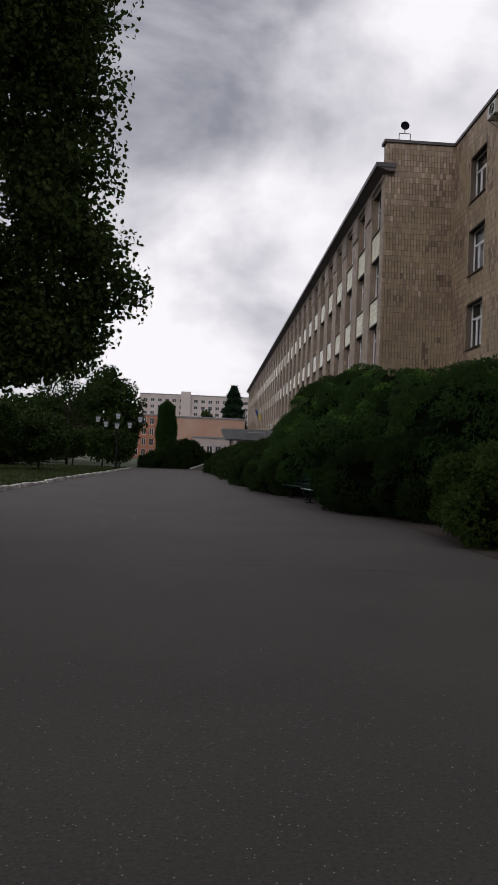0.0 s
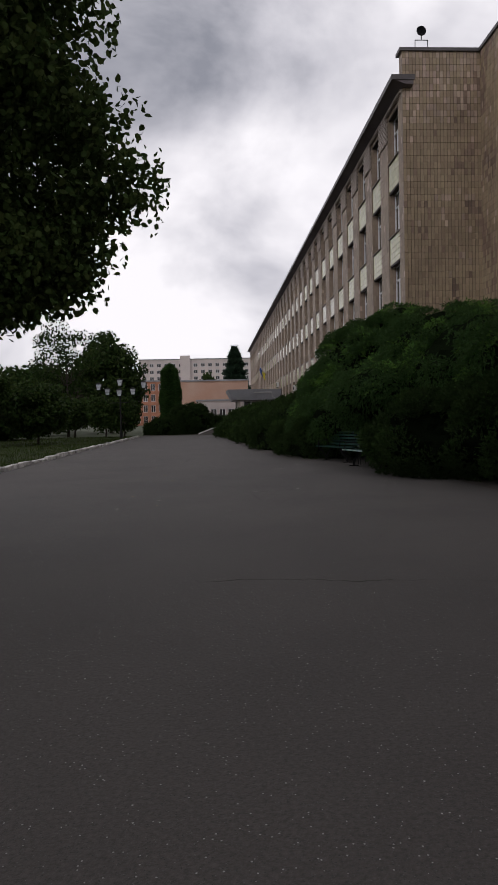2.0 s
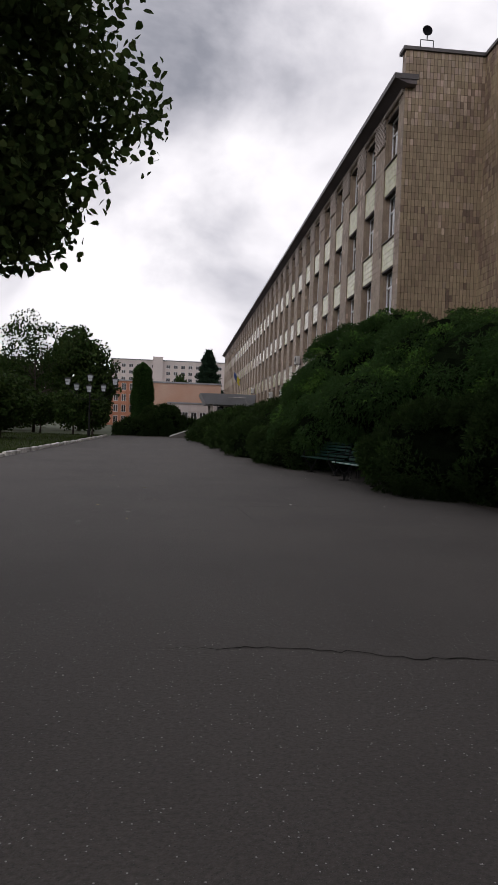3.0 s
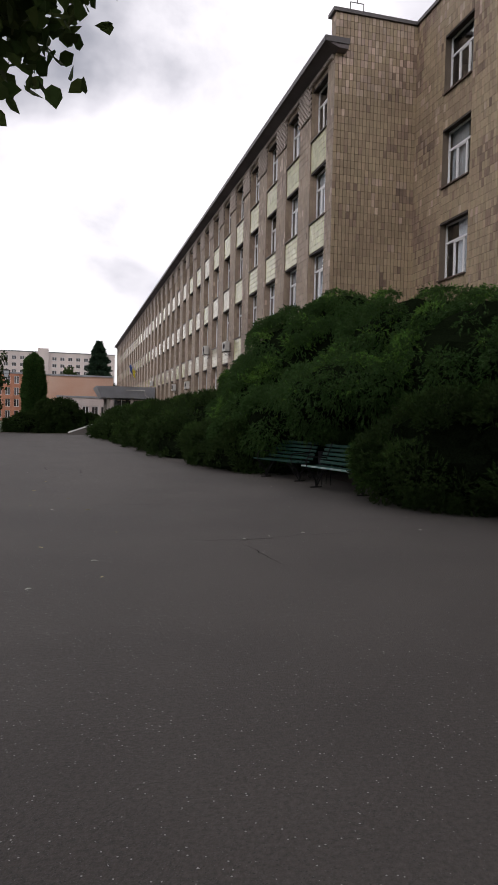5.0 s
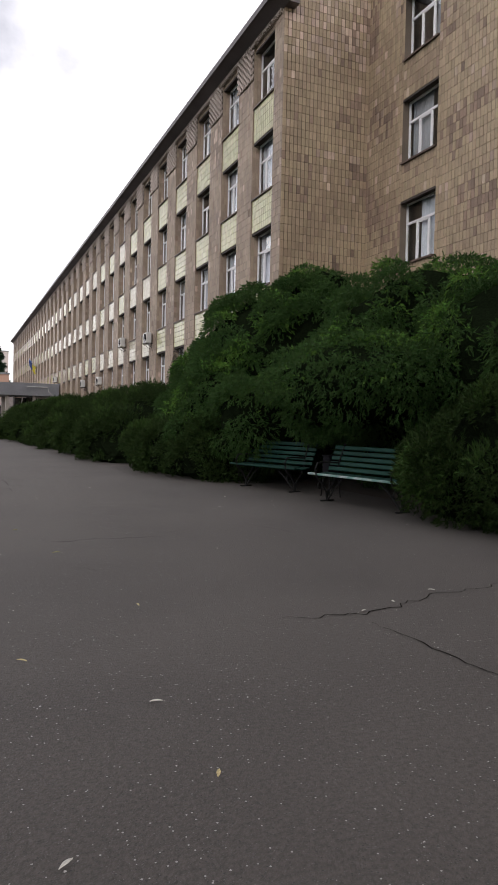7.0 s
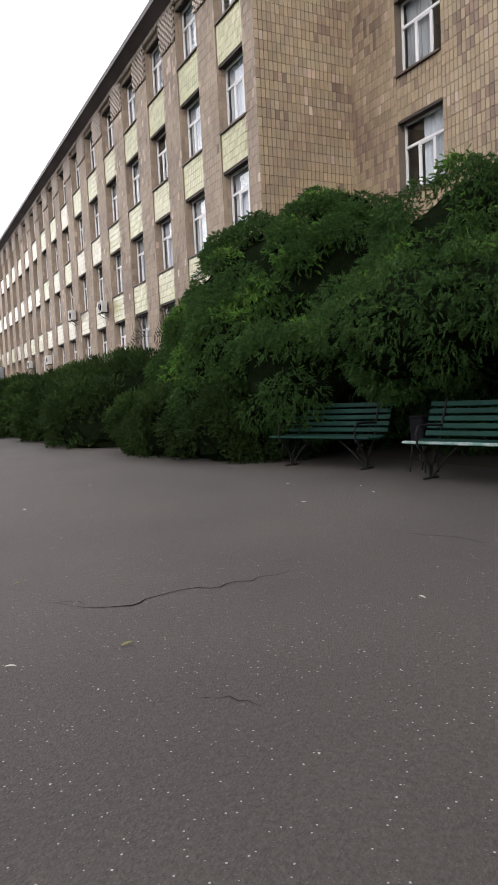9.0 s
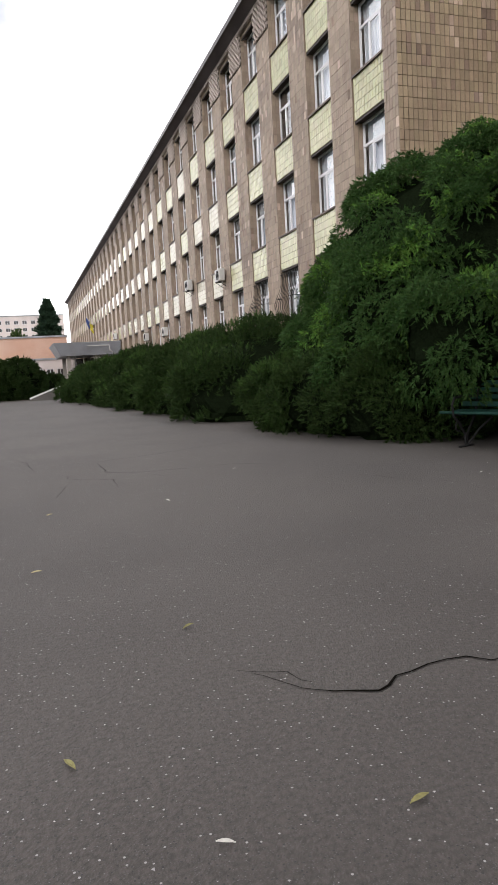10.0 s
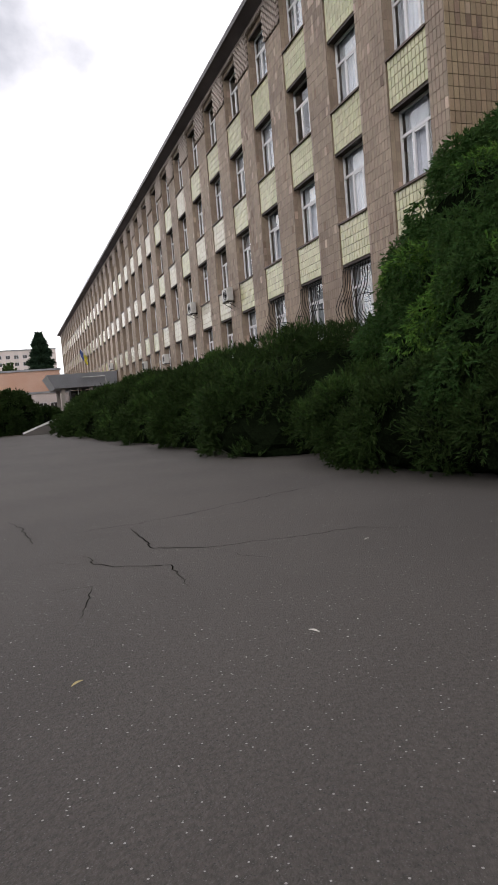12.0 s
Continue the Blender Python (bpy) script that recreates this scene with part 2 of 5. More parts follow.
class Solid:
    """Gathers boxes, bars and prisms of one part, each with a material slot."""
    def __init__(self):
        self.v, self.f, self.s = [], [], []

    def add(self, verts, faces, slot=0):
        k = len(self.v)
        self.v += [tuple(p) for p in verts]
        self.f += [tuple(i + k for i in f) for f in faces]
        self.s += [slot] * len(faces)
        return self

    def box(self, x0, x1, y0, y1, z0, z1, slot=0):
        v = [(x, y, z) for z in (z0, z1) for x, y in ((x0, y0), (x1, y0), (x1, y1), (x0, y1))]
        return self.add(v, [(3, 2, 1, 0), (4, 5, 6, 7), (0, 1, 5, 4), (1, 2, 6, 5), (2, 3, 7, 6), (3, 0, 4, 7)], slot)

    def soft_box(self, x0, x1, y0, y1, z0, z1, c=0.01, slot=0):
        """A box with chamfered edges."""
        bm = bmesh.new()
        bmesh.ops.create_cube(bm, size=1.0)
        bmesh.ops.scale(bm, vec=(x1 - x0, y1 - y0, z1 - z0), verts=bm.verts)
        bmesh.ops.translate(bm, vec=((x0 + x1) / 2, (y0 + y1) / 2, (z0 + z1) / 2), verts=bm.verts)
        bmesh.ops.bevel(bm, geom=bm.edges, offset=c, segments=1, affect="EDGES")
        bm.verts.index_update()
        self.add([v.co for v in bm.verts], [[v.index for v in f.verts] for f in bm.faces], slot)
        bm.free()
        return self

    def tube(self, points, radius, sides=6, slot=0, end=None):
        """A round bar along points; radius may taper to end."""
        pts = [Vector(p) for p in points]
        end = radius if end is None else end
        ring, k = [], len(self.v)
        for i, p in enumerate(pts):
            d = (pts[min(i + 1, len(pts) - 1)] - pts[max(i - 1, 0)]).normalized()
            a = d.orthogonal().normalized() if i == 0 else (ring_a - d * ring_a.dot(d)).normalized()
            ring_a, b = a, d.cross(a)
            r = radius + (end - radius) * i / max(1, len(pts) - 1)
            for j in range(sides):
                t = 2 * math.pi * j / sides
                self.v.append(tuple(p + r * (math.cos(t) * a + math.sin(t) * b)))
        for i in range(len(pts) - 1):
            for j in range(sides):
                q = (j + 1) % sides
                self.f.append((k + i * sides + j, k + i * sides + q, k + (i + 1) * sides + q, k + (i + 1) * sides + j))
                self.s.append(slot)
        for base, rev in ((k, True), (k + (len(pts) - 1) * sides, False)):
            f = tuple(base + j for j in range(sides))
            self.f.append(f[::-1] if rev else f)
            self.s.append(slot)
        return self

    def make(self, name, mats, parent=None, label="", smooth=False):
        return mesh_object(name, self.v, self.f, mats, parent, label, self.s, smooth)


def thing(name, label, category, at=(0, 0, 0), turn=0.0, group="", kind=""):
    ob = new(name)
    ob.matrix_basis = pose(*at, 0, 0, turn)
    return tagged(ob, label, category, group, kind)


def structure(ob, label, category=""):
    return tagged(ob, label, category, "", "structure")


# ---- ground ----
def grid_sheet(name, x0, x1, y0, y1, step, height, mat):
    nx, ny = max(1, round((x1 - x0) / step)), max(1, round((y1 - y0) / step))
    v = [(x0 + (x1 - x0) * i / nx, y0 + (y1 - y0) * j / ny, 0) for j in range(ny + 1) for i in range(nx + 1)]
    v = [(x, y, height(x, y)) for x, y, _ in v]
    f = [(j * (nx + 1) + i, j * (nx + 1) + i + 1, (j + 1) * (nx + 1) + i + 1, (j + 1) * (nx + 1) + i) for j in range(ny) for i in range(nx)]
    return mesh_object(name, v, f, mat, smooth=True)


structure(grid_sheet("ground", -2500, 2500, -2500, 2500, 500, lambda x, y: -0.12, EARTH), "grassy level ground around the school", "ground")
KERB_X, ROAD_END = -2.33, 71.0
road = Solid()
road.box(KERB_X, 8.9, -25, ROAD_END, -0.11, 0.0)
road.box(-14.0, KERB_X, 68.6, ROAD_END, -0.11, 0.0)
structure(road.make("road", ASPHALT), "worn grey asphalt drive with pale stone chips", "road")
structure(grid_sheet("planting_bed", 8.7, 13.2, -25, 172, 0.5, lambda x, y: 0.012 + 0.05 * noise.noise((x * 0.7, y * 0.7, 3)) * min(1, (x - 8.7)), SOIL), "bare dark soil bed under the shrubs", "ground")
structure(grid_sheet("far_bed", -2.5, 8.7, ROAD_END, 170, 2.0, lambda x, y: 0.01 + 0.06 * max(0, noise.noise((x * 0.3, y * 0.3, 7))), SOIL), "earth beyond the end of the drive", "ground")
structure(grid_sheet("lawn", -60, KERB_X - 0.16, -25, 68.5, 1.5, lambda x, y: 0.06 + 0.05 * noise.noise((x * 0.4, y * 0.4, 1)), LAWN), "uneven green lawn beside the drive", "lawn")


def kerb_stones():
    rng = random.Random(4)
    holder = structure(Solid().box(KERB_X - 0.15, KERB_X - 0.01, -25, 68.4, -0.1, 0.02).make("kerb", CONCRETE), "whitewashed concrete kerb, chipped and uneven", "kerb")
    shapes = []
    for k in range(4):
        s = Solid().soft_box(-0.08, 0.08, -0.48, 0.48, -0.08, 0.13 + 0.01 * k, 0.02)
        me = bpy.data.meshes.new("kerb_stone")
        me.from_pydata([(x + rng.uniform(-0.012, 0.012), y + rng.uniform(-0.02, 0.02), z + rng.uniform(-0.012, 0.012)) for x, y, z in s.v], [], s.f)
        me.materials.append(KERB)
        shapes.append(me)
    y = 12.0
    while y < 68.0:
        ob = new("kerb_stone", shapes[rng.randrange(4)])
        ob.parent = holder
        ob.matrix_basis = pose(KERB_X - 0.08 + rng.uniform(-0.03, 0.03), y, rng.uniform(-0.03, 0.01), rng.uniform(-2, 2), rng.uniform(-4, 4), rng.uniform(-2.5, 2.5))
        y += 1.0 + rng.uniform(0, 0.06)


def grass():
    rng = np.random.default_rng(5)
    n = 16000
    y = 24 + 45 * rng.random(n) ** 1.2
    x = KERB_X - 0.2 - 9 * rng.random(n) ** 1.5
    h, a, lean = rng.uniform(0.05, 0.15, n), rng.uniform(0, 6.28, n), rng.uniform(0, 0.07, n)
    z = np.array([0.05 + 0.05 * noise.noise((p * 0.4, q * 0.4, 1)) for p, q in zip(x, y)])
    w = 0.012
    v = np.stack([np.stack([x - w * np.cos(a), y - w * np.sin(a), z], 1), np.stack([x + w * np.cos(a), y + w * np.sin(a), z], 1), np.stack([x + lean * np.sin(a), y + lean * np.cos(a), z + h], 1)], 1).reshape(-1, 3)
    ob = mesh_object("grass", v.tolist(), np.arange(3 * n).reshape(-1, 3).tolist(), GRASS)
    tagged(ob, "short green grass on the lawn", "grass", "", "stuff")


CRACKS = [
    [(2.61, 27.46), (2.76, 27.23), (2.96, 27.15), (3.15, 27.21), (3.31, 27.24), (3.53, 27.18), (3.85, 27.21), (4.16, 27.21)],
    [(3.79, 23.93), (4.1, 23.86), (4.42, 23.81), (4.77, 23.89), (5.23, 24.09), (5.66, 24.12), (6.29, 24.27)],
    [(4.37, 23.65), (4.42, 23.16), (4.45, 22.75), (4.5, 22.39)],
    [(2.15, 34.59), (2.49, 34.59), (2.83, 34.59), (3.19, 34.72), (3.43, 34.73), (3.86, 34.99), (5.31, 35.64)],
    [(2.78, 34.34), (2.8, 33.93), (2.8, 33.5), (2.83, 33.37), (2.95, 33.31), (3.24, 33.13), (3.75, 33.09), (4.33, 33.06), (4.7, 32.71)],
    [(2.27, 33.57), (2.33, 33.39), (2.33, 33.19), (2.46, 33.01), (2.72, 32.88), (2.78, 32.79), (2.77, 32.37), (2.75, 32.16)],
    [(1.94, 33.42), (2.11, 33.4), (2.27, 33.24)],
    [(1.6, 32.9), (1.72, 32.82), (1.89, 32.63)],
    [(2.06, 32.61), (2.24, 32.56), (2.28, 32.58)],
    [(2.25, 32.56), (2.21, 32.32), (2.12, 31.87)],
    [(1.76, 35.75), (1.89, 35.15), (1.96, 34.21)],
    [(3.21, 32.98), (3.31, 32.73), (3.43, 32.52)],
    [(3.37, 16.95), (3.7, 16.92), (4.19, 16.9), (4.55, 16.83), (4.78, 16.76), (5.26, 16.73), (5.66, 16.71)],
    [(2.83, 25.86), (2.91, 25.79), (2.95, 25.73), (2.98, 25.64)],
    [(2.56, 27.51), (2.7, 27.43), (2.74, 27.33), (2.8, 27.29)],
    [(5.66, 16.71), (5.9, 16.6), (6.4, 16.62), (7.1, 16.5)],
    [(2.24, 32.58), (2.39, 32.52)],
    [(2.79, 34.46), (2.79, 34.0), (2.81, 33.58)],
    [(5.32, 32.82), (5.73, 32.85)],
    [(5.43, 30.75), (5.58, 30.5), (5.72, 30.19)],
    [(5.1, 31.41), (5.27, 31.0), (5.41, 30.58)],
    [(5.26, 27.85), (5.33, 27.56), (5.49, 27.31), (5.49, 26.88)],
    [(4.05, 27.42), (4.2, 27.47), (4.35, 27.47)],
]


def cracks():
    rng = random.Random(9)
    for line in CRACKS:
        pts = []
        for (x0, y0), (x1, y1) in zip(line, line[1:]):
            steps = max(2, int(math.hypot(x1 - x0, y1 - y0) / 0.06))
            for i in range(steps):
                u = i / steps
                pts.append((x0 + (x1 - x0) * u + rng.uniform(-0.012, 0.012), y0 + (y1 - y0) * u + rng.uniform(-0.03, 0.03)))
        pts = [(x + 0.02 * noise.noise((x * 7, y * 7, 1)), y + 0.04 * noise.noise((x * 5, y * 5, 8))) for x, y in pts]
        v, f = [], []
        for i, (x, y) in enumerate(pts):
            fade = min(1, i / 8, (len(pts) - 1 - i) / 8)
            w = (0.0034 + 0.0065 * abs(noise.noise((x * 4, y * 4, 2)))) * (0.2 + 0.8 * fade)
            a = pts[max(0, i - 1)]; b = pts[min(len(pts) - 1, i + 1)]
            d = Vector((b[0] - a[0], b[1] - a[1])).normalized()
            v += [(x - d.y * w, y + d.x * w, 0.004), (x + d.y * w, y - d.x * w, 0.004)]
        f = [(2 * i, 2 * i + 1, 2 * i + 3, 2 * i + 2) for i in range(len(pts) - 1)]
        structure(mesh_object("asphalt_crack", v, f, CRACK), "thin dark crack meandering across the asphalt", "crack")


# ---- cladding ----
def tile_mesh(w, h, d, c=0.006):
    """A tile in its own plane: along y and z, facing -x, with a chamfered face."""
    o = [(0, -w / 2, -h / 2), (0, w / 2, -h / 2), (0, w / 2, h / 2), (0, -w / 2, h / 2)]
    i = [(-d, -w / 2 + c, -h / 2 + c), (-d, w / 2 - c, -h / 2 + c), (-d, w / 2 - c, h / 2 - c), (-d, -w / 2 + c, h / 2 - c)]
    return o + i, [(7, 6, 5, 4), (0, 1, 5, 4)[::-1], (1, 2, 6, 5)[::-1], (2, 3, 7, 6)[::-1], (3, 0, 4, 7)[::-1]]


TILE_MESHES = {}


def tiles(parent, name, rects, tw, th, base, choose, limit, seed, axis="x", depth=0.014, gap=0.011, jitter=0.003, near=None):
    """Lays tiles over rectangles (a0, a1, z0, z1) of the plane x=base (facing -x) or y=base (facing -y).
    The first `limit` that near() picks are pieces of their own; the rest is one joined part."""
    rng = random.Random(seed)
    made, joined, slots, faces, mats = 0, [], [], [], []
    ga, gz = gap * 1.6, gap * 0.7
    v0, f0 = tile_mesh(tw - ga, th - gz, depth)
    for a0, a1, z0, z1 in rects:
        na, nz = max(1, round((a1 - a0) / tw)), max(1, round((z1 - z0) / th))
        da, dz = (a1 - a0) / na, (z1 - z0) / nz
        for j in range(nz):
            for i in range(na):
                a, z = a0 + (i + 0.5) * da, z0 + (j + 0.5) * dz
                m = choose(a, z, rng)
                if m is None:
                    continue
                off = rng.uniform(0, jitter)
                if made < limit and (near is None or near(a, z)):
                    key = (name, round(da, 3), round(dz, 3), m.name)
                    if key not in TILE_MESHES:
                        tv, tf = tile_mesh(da - ga, dz - gz, depth)
                        me = bpy.data.meshes.new(name)
                        me.from_pydata(tv, [], tf)
                        me.materials.append(m)
                        TILE_MESHES[key] = me
                    ob = new(name, TILE_MESHES[key])
                    ob.parent = parent
                    ob.matrix_basis = pose(base - off, a, z) if axis == "x" else pose(a, base - off, z, 0, 0, 90)
                    made += 1
                else:
                    if m not in mats:
                        mats.append(m)
                    k = len(joined)
                    s, t = (da - ga) / (tw - ga), (dz - gz) / (th - gz)
                    for x, y, zz in v0:
                        joined.append((base - off + x, a + y * s, z + zz * t) if axis == "x" else (a - y * s, base - off + x, z + zz * t))
                    faces += [tuple(q + k for q in f) for f in f0]
                    slots += [mats.index(m)] * 5
    if joined:
        tagged(mesh_object("wall_tiles", joined, faces, mats, parent, "", slots), kind="stuff")


# ---- the long school building ----
WALL_X, FIRST, PITCH, WIN, BAYS = 12.9, 43.84, 3.53, 1.96, 36
SILLS, WIN_H = [3.0, 6.65, 10.29, 13.97], 2.27
CORNER_Y, B_X, PARAPET, EAVE = 43.05, 16.6, 18.33, 16.92
FAR_END = FIRST + (BAYS - 1) * PITCH + WIN + 0.85


def window_mesh(parts, w, h):
    """Adds the parts of a white window, hinged off (0,0,0): opening's lower near corner on the facade; it runs along +y, and inwards along +x."""
    f, x0, x1 = 0.06, 0.26, 0.33
    fr = Solid()
    ring = [(x, y, z) for x in (x0, x1) for e in (0.0, f) for y, z in ((e, e), (w - e, e), (w - e, h - 0.04 - e), (e, h - 0.04 - e))]
    faces = []
    for q in range(4):
        p = (q + 1) % 4
        faces += [(q, 4 + q, 4 + p, p), (8 + q, 8 + p, 12 + p, 12 + q), (q, p, 8 + p, 8 + q), (4 + q, 12 + q, 12 + p, 4 + p)]
    fr.add(ring, faces)
    tz = h * 0.66
    parts["transom"] = (Solid().soft_box(x0, x1, f, w - f, tz - 0.045, tz + 0.045, 0.008), PVC)
    parts["mullion"] = (Solid().soft_box(x0 - 0.005, x1, -0.05, 0.05, f, tz - 0.045, 0.008), PVC)
    parts["sash_rail"] = (Solid().soft_box(x0 + 0.012, x1 - 0.01, w * 0.34 + 0.05, w * 0.67 - 0.05, 0, 0.055, 0.006), PVC)
    parts["window_frame"] = (fr, PVC)
    lights = [(f, w - f, tz + 0.045, h - 0.04 - f), (f, w * 0.34 - 0.05, f, tz - 0.045), (w * 0.34 + 0.05, w * 0.67 - 0.05, f + 0.06, tz - 0.1), (w * 0.67 + 0.05, w - f, f, tz - 0.045)]
    parts["panes"] = lights
    s = Solid().box(-0.09, 0.262, 0.004, w - 0.004, -0.028, 0.002)
    s.box(-0.10, -0.09, 0.004, w - 0.004, -0.06, 0.002)
    parts["window_sill"] = (s, SILL)
    # head strips, their dark colour deepening the shade atop the recess
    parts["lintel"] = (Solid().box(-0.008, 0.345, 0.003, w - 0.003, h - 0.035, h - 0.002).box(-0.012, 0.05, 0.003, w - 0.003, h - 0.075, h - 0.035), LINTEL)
    return parts


def share(name, solid, mats):
    me = bpy.data.meshes.new(name)
    me.from_pydata(solid.v, [], solid.f)
    for m in mats:
        me.materials.append(m)
    me.polygons.foreach_set("material_index", solid.s)
    me.update()
    return me


def child(name, me, parent, label=""):
    ob = new(name, me)
    ob.parent = parent
    if label:
        ob["label"] = label
    return ob


WINDOW_DATA = {}


def window(parent, x, y, z, h, rng, open_sash=False, choices=(0, 0, 1, 2, 0, 0, 3, 4, 0, 2, None)):
    """A window as a part of its building, with frame, panes, sill and curtain as its own parts."""
    if h not in WINDOW_DATA:
        p = window_mesh({}, WIN, h)
        d = {k: share(k, p[k][0], [p[k][1]]) for k in ("window_frame", "window_sill", "transom", "mullion", "sash_rail", "lintel")}
        d["panes"] = [share("pane", Solid().box(0.29, 0.298, a, b, c, e), [GLASS]) for a, b, c, e in p["panes"]]
        cur = []
        for k in range(5):
            # a wavy cloth behind the glass, drawn to a different width
            r = random.Random(k)
            a, b = [(0.1, WIN - 0.1), (0.1, WIN * 0.62), (WIN * 0.4, WIN - 0.1), (0.1, WIN - 0.1), (0.1, WIN * 0.36)][k]
            top, low = h - 0.05, [0.05, 0.05, 0.05, h * 0.45, 0.05][k]
            s, steps = Solid(), 22
            pts = [(0.41 + 0.025 * math.sin(i * 1.9 + k) + r.uniform(-0.006, 0.006), a + (b - a) * i / steps) for i in range(steps + 1)]
            s.add([(px, py, zz) for zz in (low, top) for px, py in pts], [(i, i + 1, i + 1 + steps + 1, i + steps + 1) for i in range(steps)])
            cur.append(share("curtain", s, [BLIND]))
        d["curtain"] = cur
        WINDOW_DATA[h] = d
    d = WINDOW_DATA[h]
    win = child("window", d["window_frame"], parent, "white plastic window with a transom and three lower lights")
    win.matrix_basis = pose(x, y, z)
    for k, me in enumerate(d["panes"]):
        if open_sash and k == 2:
            continue
        child("pane", me, win).visible_shadow = False
    child("window_sill", d["window_sill"], win, "dark brown metal sill")
    child("transom", d["transom"], win)
    child("lintel", d["lintel"], win, "window head coloured dark for the shade under it")
    for u in (0.34, 0.67):
        child("mullion", d["mullion"], win).matrix_basis = pose(0, WIN * u, 0)
    for zz in (0.065, h * 0.66 - 0.1):
        child("sash_rail", d["sash_rail"], win).matrix_basis = pose(0, 0, zz)
    k = rng.choice(choices)
    if open_sash:
        k = 2
    if k is not None:
        child("curtain", d["curtain"][k], win, "pale curtain that also stands in for reflected sky")
    return win


def pick_tile(a, z, rng):
    u = rng.random()
    s = noise.noise((a * 0.55, z * 0.4, 11))
    if u < 0.035 + (0.25 if s > 0.48 else 0):
        return TILE_PINK
    if u > 0.985 or (s < -0.5 and u > 0.8):
        return TILE_STAIN
    return TILE


def pick_gable(a, z, rng):
    """Upper courses of the end wall have many replaced, paler tiles."""
    if z > 15.0 and rng.random() < 0.42 or 11.4 < z < 11.7 and rng.random() < 0.3:
        return TILE_PINK
    s = noise.noise((a * 0.8, z * 0.5, 4))
    if a > 15.2 and s > 0.05 and rng.random() < 0.4:
        return TILE_STAIN
    m = pick_tile(a, z, rng)
    return WING_TILE if m is TILE else m


def pick_side(a, z, rng):
    """The wing's side wall is blotched with rust-brown water stains, most of all round its windows."""
    s = noise.noise((a * 0.45, z * 0.6, 21)) + 0.4 * noise.noise((a * 1.7, z * 1.1, 5))
    if s > 0.12 and rng.random() < 0.55:
        return TILE_STAIN
    m = pick_tile(a, z, rng)
    return WING_TILE if m is TILE else m


def school():
    rng = random.Random(2)
    top = thing("school_building", "long four-storey school clad in brown tiles with pale green spandrels", "building")
    # the wall: piers full height, spandrels set back, behind the cladding
    body = Solid()
    edges = [CORNER_Y] + [v for k in range(BAYS) for v in (FIRST + PITCH * k, FIRST + PITCH * k + WIN)] + [FAR_END]
    piers = [(edges[i], edges[i + 1]) for i in range(0, len(edges), 2)]
    for a, b in piers:
        body.box(WALL_X, WALL_X + 0.42, a, b, 0.0, 16.55)
    gaps = []
    for k in range(BAYS):
        a, b = FIRST + PITCH * k, FIRST + PITCH * k + WIN
        levels = [0.0] + [v for s in SILLS for v in (s, s + (WIN_H if s < 13 else 2.3))] + [16.55]
        for i in range(0, len(levels), 2):
            body.box(WALL_X + 0.06, WALL_X + 0.40, a, b, levels[i], levels[i + 1])
        gaps.append((a, b))
    wall = body.make("wall", REVEAL, top, "tile-clad facade of piers and spandrels")
    bed = Solid()
    for a, b in piers:
        bed.box(WALL_X - 0.003, WALL_X, a + 0.002, b - 0.002, 0.0, 16.5)
    bed.make("joint_bed", JOINT, wall, "dark joints between the tiles")
    # cladding on the near piers is real tile, further on a jointed skin
    cut = 16
    near = [(a + 0.002, b - 0.002, 1.6, 15.1 if i else 16.5) for i, (a, b) in enumerate(piers[:cut])]
    tiles(wall, "wall_tile", near, 0.152, 0.30, WALL_X, pick_tile, 300, 3, near=lambda a, z: z > 5 and a < 54)
    for a, b in piers[1:13]:
        tiles(wall, "wall_tile", [(WALL_X + 0.004, WALL_X + 0.30, z, z + WIN_H) for z in SILLS], 0.15, 0.30, a, pick_tile, 0, int(a * 10), axis="y", depth=0.008, jitter=0.001)
    far = Solid()
    for a, b in piers[cut:]:
        z = 0.0
        while z < 15.0:
            for q in range(3):
                far.box(WALL_X - 0.012, WALL_X, a + (b - a) * q / 3 + 0.006, a + (b - a) * (q + 1) / 3 - 0.006, z + 0.006, z + 0.60)
            z += 0.61
    tagged(far.make("far_cladding", PIER_FAR, wall), kind="stuff")
    # reveals: return tiles are the pier's own sides; spandrels of glazed tile
    for row, (z0, z1) in enumerate(((SILLS[0] + WIN_H, SILLS[1] - 0.03), (SILLS[1] + WIN_H, SILLS[2] - 0.03), (SILLS[2] + WIN_H, SILLS[3] - 0.03))):
        for k, (a, b) in enumerate(gaps):
            mat = GLAZED if k < 5 else rng.choice([GLAZED_OLD, GLAZED_OLD, GLAZED])
            back = Solid().box(WALL_X + 0.045, WALL_X + 0.06, a + 0.003, b - 0.003, z0 + 0.005, z1)
            sp = back.make("spandrel", JOINT, top, "panel of pale glazed tiles with dark joints")
            if k < 14:
                tiles(sp, "glazed_tile", [(a + 0.006, b - 0.006, z0 + 0.01, z1 - 0.004)], 0.178, 0.27, WALL_X + 0.045, lambda p, q, r, m=mat: m, 300 if k < 6 else 0, 100 + k + row * 50, depth=0.016, gap=0.016)
            else:
                s = Solid()
                for i in range(5):
                    for j in range(4):
                        s.box(WALL_X + 0.03, WALL_X + 0.045, a + 0.01 + (b - a - 0.02) * i / 5, a + (b - a - 0.02) * (i + 1) / 5, z0 + 0.02 + (z1 - z0 - 0.03) * j / 4, z0 + 0.008 + (z1 - z0 - 0.03) * (j + 1) / 4)
                tagged(s.make("glazed_tiles", mat, sp), kind="stuff")
    for row, s in enumerate(SILLS):
        for k, (a, b) in enumerate(gaps):
            window(top, WALL_X + 0.06, a, s, WIN_H, rng, open_sash=(row, k) in ((1, 0), (1, 2), (1, 3)))
